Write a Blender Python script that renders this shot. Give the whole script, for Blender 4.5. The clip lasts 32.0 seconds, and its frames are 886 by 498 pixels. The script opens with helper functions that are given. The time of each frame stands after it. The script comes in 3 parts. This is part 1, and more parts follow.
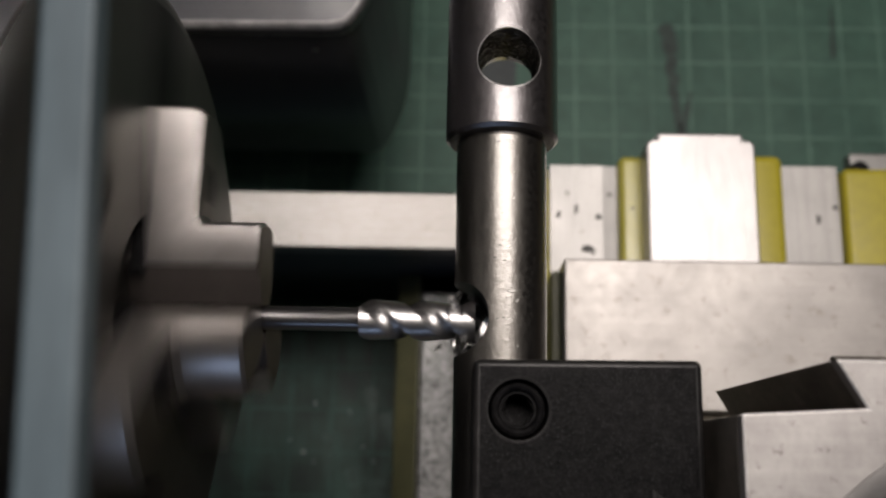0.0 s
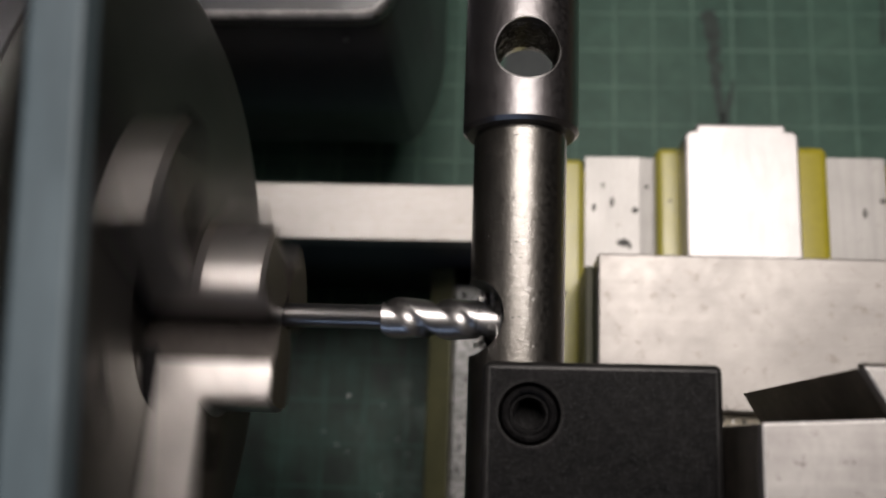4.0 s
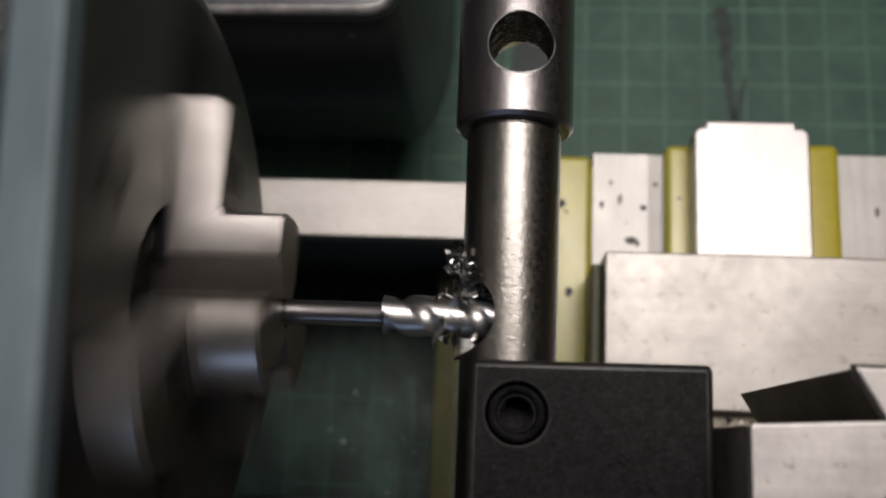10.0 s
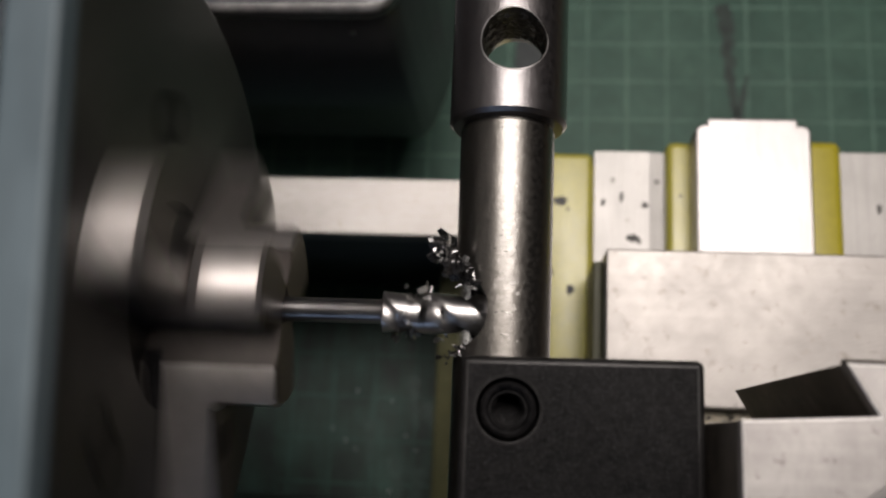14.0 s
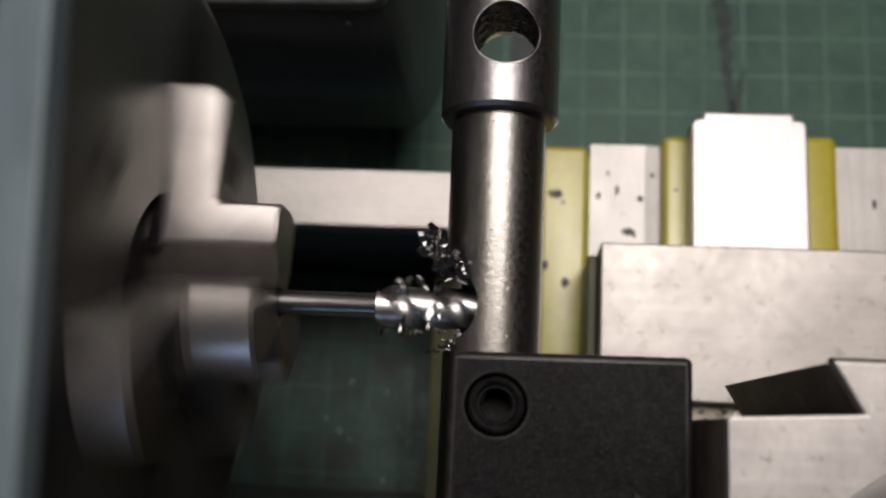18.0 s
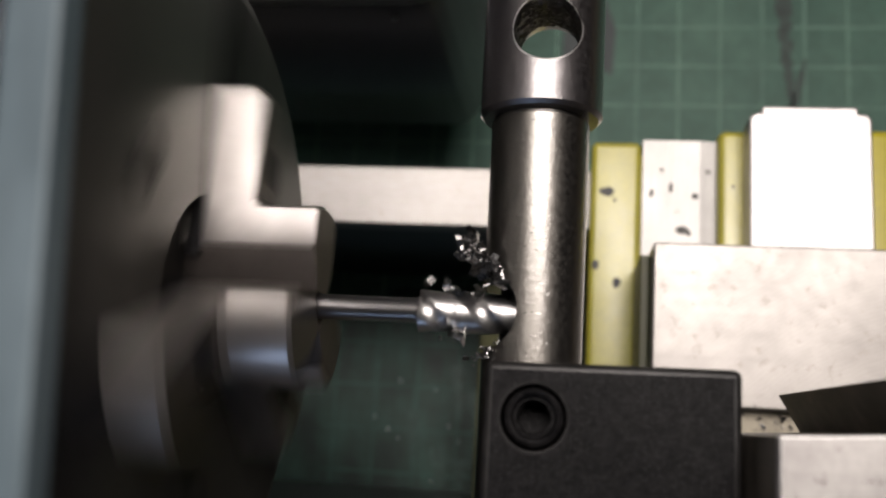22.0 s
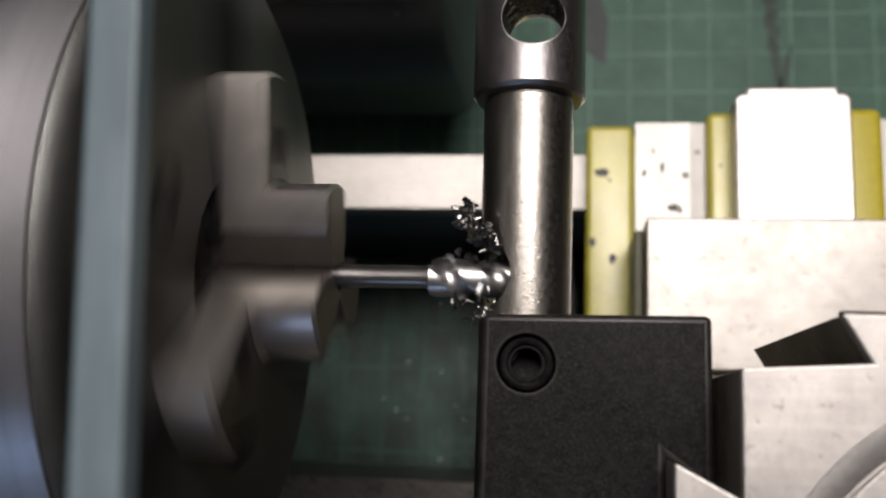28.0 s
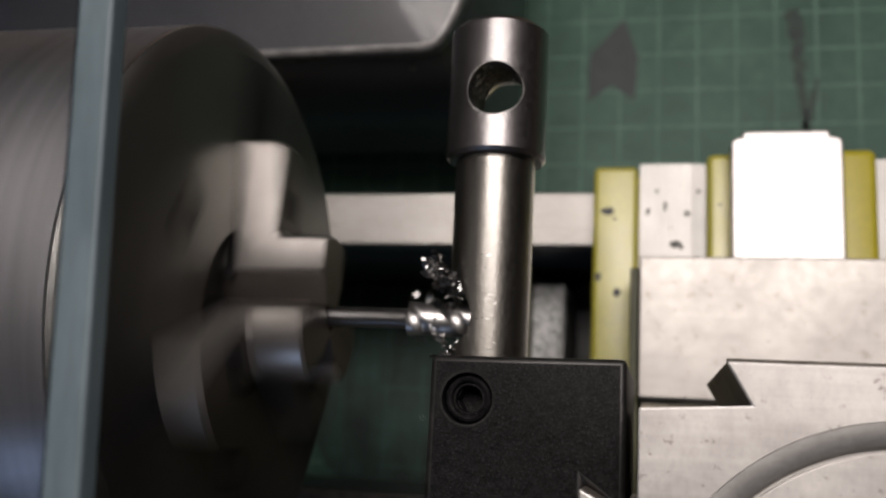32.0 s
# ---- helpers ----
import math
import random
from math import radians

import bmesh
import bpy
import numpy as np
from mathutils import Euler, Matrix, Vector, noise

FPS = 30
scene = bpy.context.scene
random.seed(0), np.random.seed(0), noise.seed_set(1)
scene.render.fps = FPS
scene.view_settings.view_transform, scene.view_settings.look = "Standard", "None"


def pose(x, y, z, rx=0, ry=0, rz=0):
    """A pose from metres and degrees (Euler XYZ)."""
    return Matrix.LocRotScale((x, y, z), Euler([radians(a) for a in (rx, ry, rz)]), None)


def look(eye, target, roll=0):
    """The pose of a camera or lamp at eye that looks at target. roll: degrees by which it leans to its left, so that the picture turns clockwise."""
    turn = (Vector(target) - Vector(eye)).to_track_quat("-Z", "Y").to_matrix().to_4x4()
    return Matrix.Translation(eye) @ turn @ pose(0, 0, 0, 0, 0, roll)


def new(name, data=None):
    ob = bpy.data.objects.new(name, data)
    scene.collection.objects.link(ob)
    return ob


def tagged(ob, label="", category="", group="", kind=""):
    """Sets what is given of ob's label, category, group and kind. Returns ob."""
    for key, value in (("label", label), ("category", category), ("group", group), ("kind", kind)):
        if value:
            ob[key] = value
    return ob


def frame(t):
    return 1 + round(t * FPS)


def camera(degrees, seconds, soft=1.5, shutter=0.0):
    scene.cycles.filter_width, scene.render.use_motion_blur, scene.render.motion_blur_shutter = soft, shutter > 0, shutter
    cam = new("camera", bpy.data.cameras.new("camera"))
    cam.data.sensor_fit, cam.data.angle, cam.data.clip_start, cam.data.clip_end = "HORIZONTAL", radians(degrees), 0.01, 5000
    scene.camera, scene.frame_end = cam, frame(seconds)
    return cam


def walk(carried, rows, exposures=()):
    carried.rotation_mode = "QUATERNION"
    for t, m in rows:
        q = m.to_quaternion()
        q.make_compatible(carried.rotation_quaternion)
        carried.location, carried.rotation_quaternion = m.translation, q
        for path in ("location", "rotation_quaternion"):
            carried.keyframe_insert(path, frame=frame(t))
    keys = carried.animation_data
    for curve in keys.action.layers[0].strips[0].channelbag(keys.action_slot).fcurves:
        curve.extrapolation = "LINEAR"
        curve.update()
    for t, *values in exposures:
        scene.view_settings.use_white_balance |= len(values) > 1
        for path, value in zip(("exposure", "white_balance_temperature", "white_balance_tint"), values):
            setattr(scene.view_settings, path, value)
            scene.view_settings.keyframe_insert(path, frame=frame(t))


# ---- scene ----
cam = camera(51.43, 32.0, soft=2.2, shutter=0.24)
cam.data.dof.use_dof, cam.data.dof.focus_distance, cam.data.dof.aperture_fstop = True, 0.121, 22.0
AXIS = 169.6  # mm from the mat up to the spindle's axis
PATH = [
    (0, -4.93, -43.20, 123.35, 12.815, 1.159, 1.279),
    (0.5, -4.67, -42.98, 122.99, 12.817, 1.474, 1.245),
    (1, -4.25, -42.29, 122.82, 12.618, 1.882, 1.457),
    (1.5, -3.77, -42.31, 121.47, 12.500, 2.762, 1.716),
    (2, -3.35, -41.90, 120.48, 12.313, 3.409, 1.789),
    (2.5, -3.35, -41.86, 120.65, 12.232, 3.480, 1.864),
    (3, -2.87, -41.55, 120.13, 12.191, 3.639, 1.945),
    (3.5, -2.84, -41.31, 120.23, 12.112, 3.654, 2.049),
    (5.5, -2.66, -41.42, 119.96, 12.206, 3.652, 2.257),
    (6, -2.19, -41.42, 119.79, 12.258, 3.831, 2.395),
    (6.5, -2.39, -41.27, 119.86, 12.216, 3.918, 2.339),
    (7, -2.18, -41.08, 119.26, 12.152, 4.006, 2.337),
    (7.5, -1.82, -41.40, 119.33, 12.178, 4.114, 2.347),
    (8, -2.08, -41.38, 119.37, 12.109, 4.155, 2.216),
    (8.5, -1.91, -41.38, 119.05, 12.112, 4.167, 2.266),
    (9, -1.82, -41.45, 119.44, 12.108, 4.245, 2.228),
    (9.5, -1.41, -40.97, 118.81, 12.008, 4.398, 2.393),
    (10, -1.52, -41.05, 118.69, 11.996, 4.355, 2.529),
    (10.5, -1.43, -40.81, 119.21, 11.934, 4.383, 2.574),
    (11, -1.27, -40.63, 118.46, 11.929, 4.419, 2.769),
    (11.5, -1.13, -40.91, 118.54, 12.013, 4.585, 2.751),
    (12, -1.10, -40.47, 118.64, 11.849, 4.631, 2.724),
    (12.5, -1.11, -40.75, 118.38, 11.929, 4.724, 2.726),
    (13, -0.95, -40.64, 118.61, 11.814, 4.661, 2.622),
    (13.5, -0.95, -40.87, 118.34, 11.854, 4.602, 2.593),
    (14, -1.04, -41.28, 118.53, 11.933, 4.581, 2.493),
    (14.5, -1.28, -40.99, 118.65, 11.846, 4.506, 2.497),
    (16.5, -1.08, -40.78, 118.15, 11.723, 4.513, 2.851),
    (17, -0.95, -40.81, 118.35, 11.723, 4.609, 2.880),
    (17.5, -1.12, -40.78, 118.47, 11.677, 4.595, 2.893),
    (18, -1.03, -40.67, 118.36, 11.321, 4.214, 2.800),
    (18.5, -2.31, -41.92, 120.42, 11.061, 2.820, 1.866),
    (19, -4.05, -41.65, 120.57, 11.609, 2.919, 2.122),
    (19.5, -4.73, -40.21, 118.45, 11.388, 4.195, 3.125),
    (20, -3.06, -38.30, 115.70, 11.006, 5.911, 3.910),
    (20.5, -2.01, -38.20, 115.03, 10.969, 6.807, 4.091),
    (21, -1.45, -38.56, 114.70, 11.013, 6.961, 4.077),
    (21.5, -0.60, -38.36, 115.14, 11.048, 7.225, 3.734),
    (22, -0.17, -38.54, 114.77, 10.944, 7.476, 3.476),
    (22.5, -0.28, -38.72, 114.61, 10.934, 7.490, 3.379),
    (23, -0.11, -38.92, 115.25, 10.913, 7.370, 2.987),
    (23.5, -0.15, -39.30, 115.82, 11.032, 7.051, 2.804),
    (24, 0.09, -39.59, 115.74, 10.941, 6.895, 2.598),
    (24.5, -0.05, -39.12, 115.97, 10.810, 6.820, 2.690),
    (25, 0.38, -39.22, 115.62, 10.810, 6.957, 2.745),
    (25.5, 0.38, -39.30, 115.60, 10.755, 7.044, 2.740),
    (27.5, 0.97, -40.61, 116.09, 10.570, 6.873, 1.795),
    (28, 0.30, -44.12, 124.60, 10.632, 7.698, 2.205),
    (28.5, 0.19, -44.57, 127.90, 10.799, 7.725, 2.442),
    (29, 0.84, -44.32, 129.91, 11.025, 7.881, 2.372),
    (29.5, 6.95, -44.78, 131.05, 10.896, 8.399, 2.280),
    (30, 10.11, -44.64, 131.74, 10.940, 8.645, 2.219),
    (30.5, 12.64, -43.68, 133.22, 11.146, 8.774, 2.121),
    (31, 13.08, -42.85, 135.13, 11.622, 10.311, 2.567),
    (31.5, 14.93, -42.80, 138.94, 11.880, 12.118, 3.260),
    (32, 19.05, -41.74, 139.17, 11.709, 12.822, 3.178),
]
walk(cam, [(t, pose(x / 1000, y / 1000, (z + AXIS) / 1000, a, b, c)) for t, x, y, z, a, b, c in PATH],
     [(0.0, -0.12), (3.5, -0.1), (12.0, -0.02), (18.0, 0.02), (20.5, 0.25), (28.0, 0.45), (29.3, 0.42), (30.0, 0.05), (32.0, 0.05)])

# ---- light: one bench lamp over the back of the lathe, a second lamp beside it, a dim room ----
world = bpy.data.worlds.new("world")
scene.world = world
world.use_nodes = True
world.node_tree.nodes["Background"].inputs["Color"].default_value = (0.9, 0.95, 1.0, 1)
world.node_tree.nodes["Background"].inputs["Strength"].default_value = 0.03


def lamp(name, eye, target, width, depth, watts, colour):
    data = bpy.data.lights.new(name, "AREA")
    data.shape, data.size, data.size_y, data.energy, data.color = "RECTANGLE", width, depth, watts, colour
    ob = new(name, data)
    ob.matrix_world = look(eye, target)
    return ob


lamp("bench_lamp", (0.055, 0.15, 0.62), (0.03, -0.02, 0.12), 0.34, 0.18, 2.6, (1.0, 0.905, 0.85))
lamp("room_lamp", (-0.25, -1.0, 0.6), (0.0, 0.0, 0.1), 1.4, 0.25, 1.1, (0.5, 0.66, 1.0))

# ---- materials ----


def mat_base(name):
    m = bpy.data.materials.new(name)
    m.use_nodes = True
    return m, m.node_tree.nodes, m.node_tree.links, m.node_tree.nodes["Principled BSDF"]


def add(nodes, kind, **values):
    n = nodes.new(kind)
    for k, v in values.items():
        n.inputs[k].default_value = v
    return n


def ramp(nodes, stops):
    r = nodes.new("ShaderNodeValToRGB")
    while len(r.color_ramp.elements) < len(stops):
        r.color_ramp.elements.new(0.5)
    for e, (p, c) in zip(r.color_ramp.elements, stops):
        e.position, e.color = p, (*c, 1)
    return r


def surface(name, colour, second, metal=0.0, rough=0.5, grain=900.0, patch=60.0, stretch=(1, 1, 1), bump=0.15, spread=0.12, depth=0.00005, coat=0.0, dirt=None, dirt_at=0.62, aniso=0.0, rings=None, gloss=0.11, scratch=0.0, spec=0.5):
    """Two-scale surface: patches of two tones, a fine (or stretched) grain in tone, gloss and relief, and dark dirt."""
    m, n, l, b = mat_base(name)
    co = n.new("ShaderNodeTexCoord")
    mp = n.new("ShaderNodeMapping")
    mp.inputs["Scale"].default_value = stretch
    l.new(co.outputs["Object"], mp.inputs["Vector"])
    big = add(n, "ShaderNodeTexNoise", Scale=patch, Detail=4.0, Roughness=0.6)
    fine = add(n, "ShaderNodeTexNoise", Scale=grain, Detail=5.0, Roughness=0.65)
    l.new(co.outputs["Object"], big.inputs["Vector"])
    l.new(mp.outputs["Vector"], fine.inputs["Vector"])
    r = ramp(n, [(0.3, colour), (0.7, second)])
    l.new(big.outputs["Fac"], r.inputs["Fac"])
    hs = n.new("ShaderNodeHueSaturation")
    mr = n.new("ShaderNodeMapRange")
    mr.inputs["From Min"].default_value, mr.inputs["From Max"].default_value = 0.25, 0.75
    mr.inputs["To Min"].default_value, mr.inputs["To Max"].default_value = 1 - spread, 1 + spread
    l.new(fine.outputs["Fac"], mr.inputs["Value"])
    l.new(mr.outputs["Result"], hs.inputs["Value"])
    l.new(r.outputs["Color"], hs.inputs["Color"])
    last = hs.outputs["Color"]
    if dirt:
        spot = add(n, "ShaderNodeTexNoise", Scale=patch * 5.5, Detail=6.0, Roughness=0.7)
        l.new(co.outputs["Object"], spot.inputs["Vector"])
        cut = ramp(n, [(dirt_at, (0, 0, 0)), (dirt_at + 0.08, (1, 1, 1))])
        l.new(spot.outputs["Fac"], cut.inputs["Fac"])
        mix = n.new("ShaderNodeMixRGB")
        mix.inputs["Color2"].default_value = (*dirt, 1)
        l.new(cut.outputs["Color"], mix.inputs["Fac"])
        l.new(last, mix.inputs["Color1"])
        last = mix.outputs["Color"]
    if rings:  # faint arcs left by a fly cutter: centre in metres, and how fine they are
        mv = n.new("ShaderNodeMapping")
        mv.inputs["Location"].default_value = (-rings[0], -rings[1], 0)
        l.new(co.outputs["Object"], mv.inputs["Vector"])
        wv = add(n, "ShaderNodeTexWave", Scale=rings[2], Distortion=5.0, Detail=5.0)
        wv.wave_type, wv.rings_direction = "RINGS", "Z"
        l.new(mv.outputs["Vector"], wv.inputs["Vector"])
        wr = n.new("ShaderNodeMapRange")
        wr.inputs["To Min"].default_value, wr.inputs["To Max"].default_value = 0.955, 1.03
        l.new(wv.outputs["Fac"], wr.inputs["Value"])
        hv = n.new("ShaderNodeHueSaturation")
        l.new(wr.outputs["Result"], hv.inputs["Value"])
        l.new(last, hv.inputs["Color"])
        last = hv.outputs["Color"]
    if scratch:  # long fine scratches in two directions, and broad uneven rubbing
        for turn, size in ((0.35, 260.0), (-0.9, 330.0)):
            mq = n.new("ShaderNodeMapping")
            mq.inputs["Rotation"].default_value = (0, 0, turn)
            mq.inputs["Scale"].default_value = (0.05, 1.6, 1)
            l.new(co.outputs["Object"], mq.inputs["Vector"])
            sq = add(n, "ShaderNodeTexNoise", Scale=size, Detail=4.0, Roughness=0.7, Distortion=0.4)
            l.new(mq.outputs["Vector"], sq.inputs["Vector"])
            sr = n.new("ShaderNodeMapRange")
            sr.inputs["From Min"].default_value, sr.inputs["From Max"].default_value = 0.3, 0.7
            sr.inputs["To Min"].default_value, sr.inputs["To Max"].default_value = 1 - scratch, 1 + scratch * 0.6
            l.new(sq.outputs["Fac"], sr.inputs["Value"])
            hq = n.new("ShaderNodeHueSaturation")
            l.new(sr.outputs["Result"], hq.inputs["Value"])
            l.new(last, hq.inputs["Color"])
            last = hq.outputs["Color"]
    l.new(last, b.inputs["Base Color"])
    b.inputs["Specular IOR Level"].default_value = spec
    rr = n.new("ShaderNodeMapRange")
    rr.inputs["To Min"].default_value, rr.inputs["To Max"].default_value = max(rough - gloss, 0.03), min(rough + gloss, 1)
    l.new(fine.outputs["Fac"], rr.inputs["Value"])
    l.new(rr.outputs["Result"], b.inputs["Roughness"])
    b.inputs["Metallic"].default_value = metal
    b.inputs["Anisotropic"].default_value = aniso
    b.inputs["Coat Weight"].default_value = coat
    bp = add(n, "ShaderNodeBump", Strength=bump, Distance=depth)
    l.new(fine.outputs["Fac"], bp.inputs["Height"])
    l.new(bp.outputs["Normal"], b.inputs["Normal"])
    return m


def mat_cutting_mat():
    """Green self-healing mat: printed half-inch grid, scuffs and stains."""
    m, n, l, b = mat_base("green_mat")
    co = n.new("ShaderNodeTexCoord")
    big = add(n, "ShaderNodeTexNoise", Scale=35.0, Detail=5.0, Roughness=0.65)
    fine = add(n, "ShaderNodeTexNoise", Scale=1500.0, Detail=3.0)
    l.new(co.outputs["Object"], big.inputs["Vector"])
    l.new(co.outputs["Object"], fine.inputs["Vector"])
    r = ramp(n, [(0.3, (0.028, 0.083, 0.061)), (0.7, (0.060, 0.136, 0.100))])
    l.new(big.outputs["Fac"], r.inputs["Fac"])
    grime = add(n, "ShaderNodeTexNoise", Scale=190.0, Detail=6.0, Roughness=0.7)
    l.new(co.outputs["Object"], grime.inputs["Vector"])
    gr = n.new("ShaderNodeMapRange")
    gr.inputs["From Min"].default_value, gr.inputs["From Max"].default_value = 0.3, 0.7
    gr.inputs["To Min"].default_value, gr.inputs["To Max"].default_value = 0.82, 1.16
    l.new(grime.outputs["Fac"], gr.inputs["Value"])
    hs = n.new("ShaderNodeHueSaturation")
    l.new(gr.outputs["Result"], hs.inputs["Value"])
    l.new(r.outputs["Color"], hs.inputs["Color"])
    l.new(hs.outputs["Color"], b.inputs["Base Color"])
    bp = add(n, "ShaderNodeBump", Strength=0.25, Distance=0.0001)
    l.new(fine.outputs["Fac"], bp.inputs["Height"])
    l.new(bp.outputs["Normal"], b.inputs["Normal"])
    b.inputs["Roughness"].default_value = 0.6
    return m


def pitted(name, colour, second, rough, size):
    """Turned bar with a thin worn skin: long rubbed patches, crowded shallow pits and dents, faint heat tint."""
    m, n, l, b = mat_base(name)
    co = n.new("ShaderNodeTexCoord")
    skin = n.new("ShaderNodeMapping")
    skin.inputs["Scale"].default_value = (1.6, 0.5, 1.6)
    l.new(co.outputs["Object"], skin.inputs["Vector"])
    big = add(n, "ShaderNodeTexNoise", Scale=170.0, Detail=4.0, Roughness=0.6)
    l.new(skin.outputs["Vector"], big.inputs["Vector"])
    r = ramp(n, [(0.3, colour), (0.7, second)])
    l.new(big.outputs["Fac"], r.inputs["Fac"])
    dents = add(n, "ShaderNodeTexNoise", Scale=float(size), Detail=5.0, Roughness=0.62, Distortion=0.6)
    l.new(co.outputs["Object"], dents.inputs["Vector"])
    pits = add(n, "ShaderNodeTexNoise", Scale=size * 1.7, Detail=3.0, Roughness=0.6)
    l.new(co.outputs["Object"], pits.inputs["Vector"])
    hole = ramp(n, [(0.62, (1, 1, 1)), (0.74, (0.45, 0.44, 0.43))])
    l.new(pits.outputs["Fac"], hole.inputs["Fac"])
    mix = n.new("ShaderNodeMixRGB")
    mix.blend_type = "MULTIPLY"
    mix.inputs["Fac"].default_value = 0.2
    l.new(r.outputs["Color"], mix.inputs["Color1"])
    l.new(hole.outputs["Color"], mix.inputs["Color2"])
    l.new(mix.outputs["Color"], b.inputs["Base Color"])
    rr = n.new("ShaderNodeMapRange")
    rr.inputs["From Min"].default_value, rr.inputs["From Max"].default_value = 0.3, 0.7
    rr.inputs["To Min"].default_value, rr.inputs["To Max"].default_value = rough - 0.08, rough + 0.08
    l.new(dents.outputs["Fac"], rr.inputs["Value"])
    l.new(rr.outputs["Result"], b.inputs["Roughness"])
    b.inputs["Metallic"].default_value = 1.0
    low = add(n, "ShaderNodeBump", Strength=0.7, Distance=0.00006)
    l.new(dents.outputs["Fac"], low.inputs["Height"])
    high = add(n, "ShaderNodeBump", Strength=0.35, Distance=0.00003)
    l.new(hole.outputs["Color"], high.inputs["Height"])
    l.new(low.outputs["Normal"], high.inputs["Normal"])
    l.new(high.outputs["Normal"], b.inputs["Normal"])
    l.new(high.outputs["Normal"], b.inputs["Coat Normal"])
    b.inputs["Coat Weight"].default_value, b.inputs["Coat Roughness"].default_value = 1.0, 0.1  # a film of oil
    return m


GROUND_STEEL = surface("ground_steel", (0.24, 0.229, 0.218), (0.31, 0.298, 0.283), 0.85, 0.45, 900, 28, (0.35, 1, 1), 0.2, 0.12, dirt=(0.2, 0.18, 0.165), dirt_at=0.62, scratch=0.05)
SLIDE_STEEL = surface("fly_cut_steel", (0.275, 0.262, 0.25), (0.385, 0.367, 0.35), 0.85, 0.45, 420, 60, (1, 1, 1), 0.12, 0.07, dirt=(0.255, 0.235, 0.218), dirt_at=0.575, rings=(0.075, -0.075, 420.0), scratch=0.045)
MILLED_STEEL = surface("milled_steel", (0.29, 0.285, 0.275), (0.37, 0.36, 0.35), 0.8, 0.47, 600, 70, (1, 0.06, 1), 0.2, 0.22, dirt=(0.2, 0.19, 0.17), dirt_at=0.62)
POST_STEEL = surface("post_steel", (0.34, 0.325, 0.318), (0.47, 0.455, 0.44), 0.8, 0.46, 1500, 130, (1, 0.5, 1), 0.15, 0.10, dirt=(0.22, 0.2, 0.19), dirt_at=0.60, scratch=0.08)
RING_STEEL = surface("dull_steel", (0.28, 0.272, 0.264), (0.37, 0.36, 0.35), 0.7, 0.5, 1200, 90, scratch=0.08)
TONGUE_STEEL = surface("bright_bare_steel", (0.41, 0.397, 0.397), (0.52, 0.505, 0.50), 0.8, 0.43, 900, 60, (1, 0.2, 1), 0.12, 0.08)
POST_SIDE = surface("dark_post_steel", (0.09, 0.08, 0.07), (0.18, 0.16, 0.14), 0.4, 0.5, 900, 190, (1, 1, 0.3), 0.3, 0.3)
BAR_STEEL = pitted("turned_steel", (0.145, 0.138, 0.127), (0.19, 0.181, 0.165), 0.37, 1500)
COLLAR_STEEL = pitted("polished_turned_steel", (0.155, 0.147, 0.15), (0.19, 0.18, 0.182), 0.40, 1600)
RUB_STEEL = surface("rubbed_steel", (0.30, 0.29, 0.28), (0.46, 0.45, 0.43), 1.0, 0.45, 2500, 500, (1, 1, 1), 0.4, 0.25)
JAW_STEEL = surface("jaw_steel", (0.40, 0.378, 0.362), (0.64, 0.607, 0.583), 0.95, 0.30, 900, 60, (1, 1, 1), 0.0, 0.04, gloss=0.01)
JAW_DARK = surface("dark_jaw_face", (0.035, 0.030, 0.027), (0.06, 0.052, 0.047), 0.6, 0.45, 1300, 80)
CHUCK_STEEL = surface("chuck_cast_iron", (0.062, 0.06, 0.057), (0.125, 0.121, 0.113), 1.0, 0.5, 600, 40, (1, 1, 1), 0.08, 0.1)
CHUCK_RIM = surface("turned_chuck_iron", (0.42, 0.397, 0.402), (0.62, 0.585, 0.597), 1.0, 0.33, 55, 30, (6, 0.5, 0.5), 0.0, 0.3, gloss=0.05)
CARBIDE = surface("bright_tool_steel", (0.30, 0.295, 0.30), (0.38, 0.37, 0.37), 1.0, 0.3, 1500, 200, (0.3, 1, 1), 0.02, 0.06, gloss=0.04)
FLUTE_STEEL = surface("ground_flute_steel", (0.46, 0.455, 0.455), (0.60, 0.59, 0.59), 1.0, 0.34, 1500, 260, (4, 1, 1), 0.04, 0.12, gloss=0.05)
BURR_STEEL = surface("burred_edge_steel", (0.66, 0.65, 0.64), (0.8, 0.79, 0.78), 0.9, 0.5, 2500, 500, (1, 1, 1), 0.4, 0.25)
LID_PAINT = surface("worn_lid_paint", (0.017, 0.018, 0.022), (0.024, 0.025, 0.03), 0.0, 0.42, 900, 40, (1, 1, 1), 0.2, 0.2, coat=0.2)
LID_WORN = surface("rubbed_lid_edge", (0.10, 0.10, 0.105), (0.30, 0.295, 0.29), 0.5, 0.45, 900, 120, (1, 1, 1), 0.2, 0.2)
# lighter green that stands in for blurred reflections on the mat
MAT_STREAK = surface("mat_sheen_streak", (0.012, 0.036, 0.029), (0.036, 0.080, 0.064), 0.0, 0.5, 900, 260, (1, 0.4, 1), 0.1, 0.4)
BLACK_OXIDE = surface("black_oxide", (0.0020, 0.0020, 0.0024), (0.0105, 0.0100, 0.0105), 0.0, 0.45, 2600, 750, (1, 1, 1), 0.4, 0.9, 0.00014, dirt=(0.036, 0.036, 0.037), dirt_at=0.56, spec=0.06)
WORN_OXIDE = surface("worn_black_edge", (0.003, 0.003, 0.003), (0.016, 0.015, 0.015), 0.1, 0.4, 1800, 420, (1, 1, 1), 0.3, 0.4)
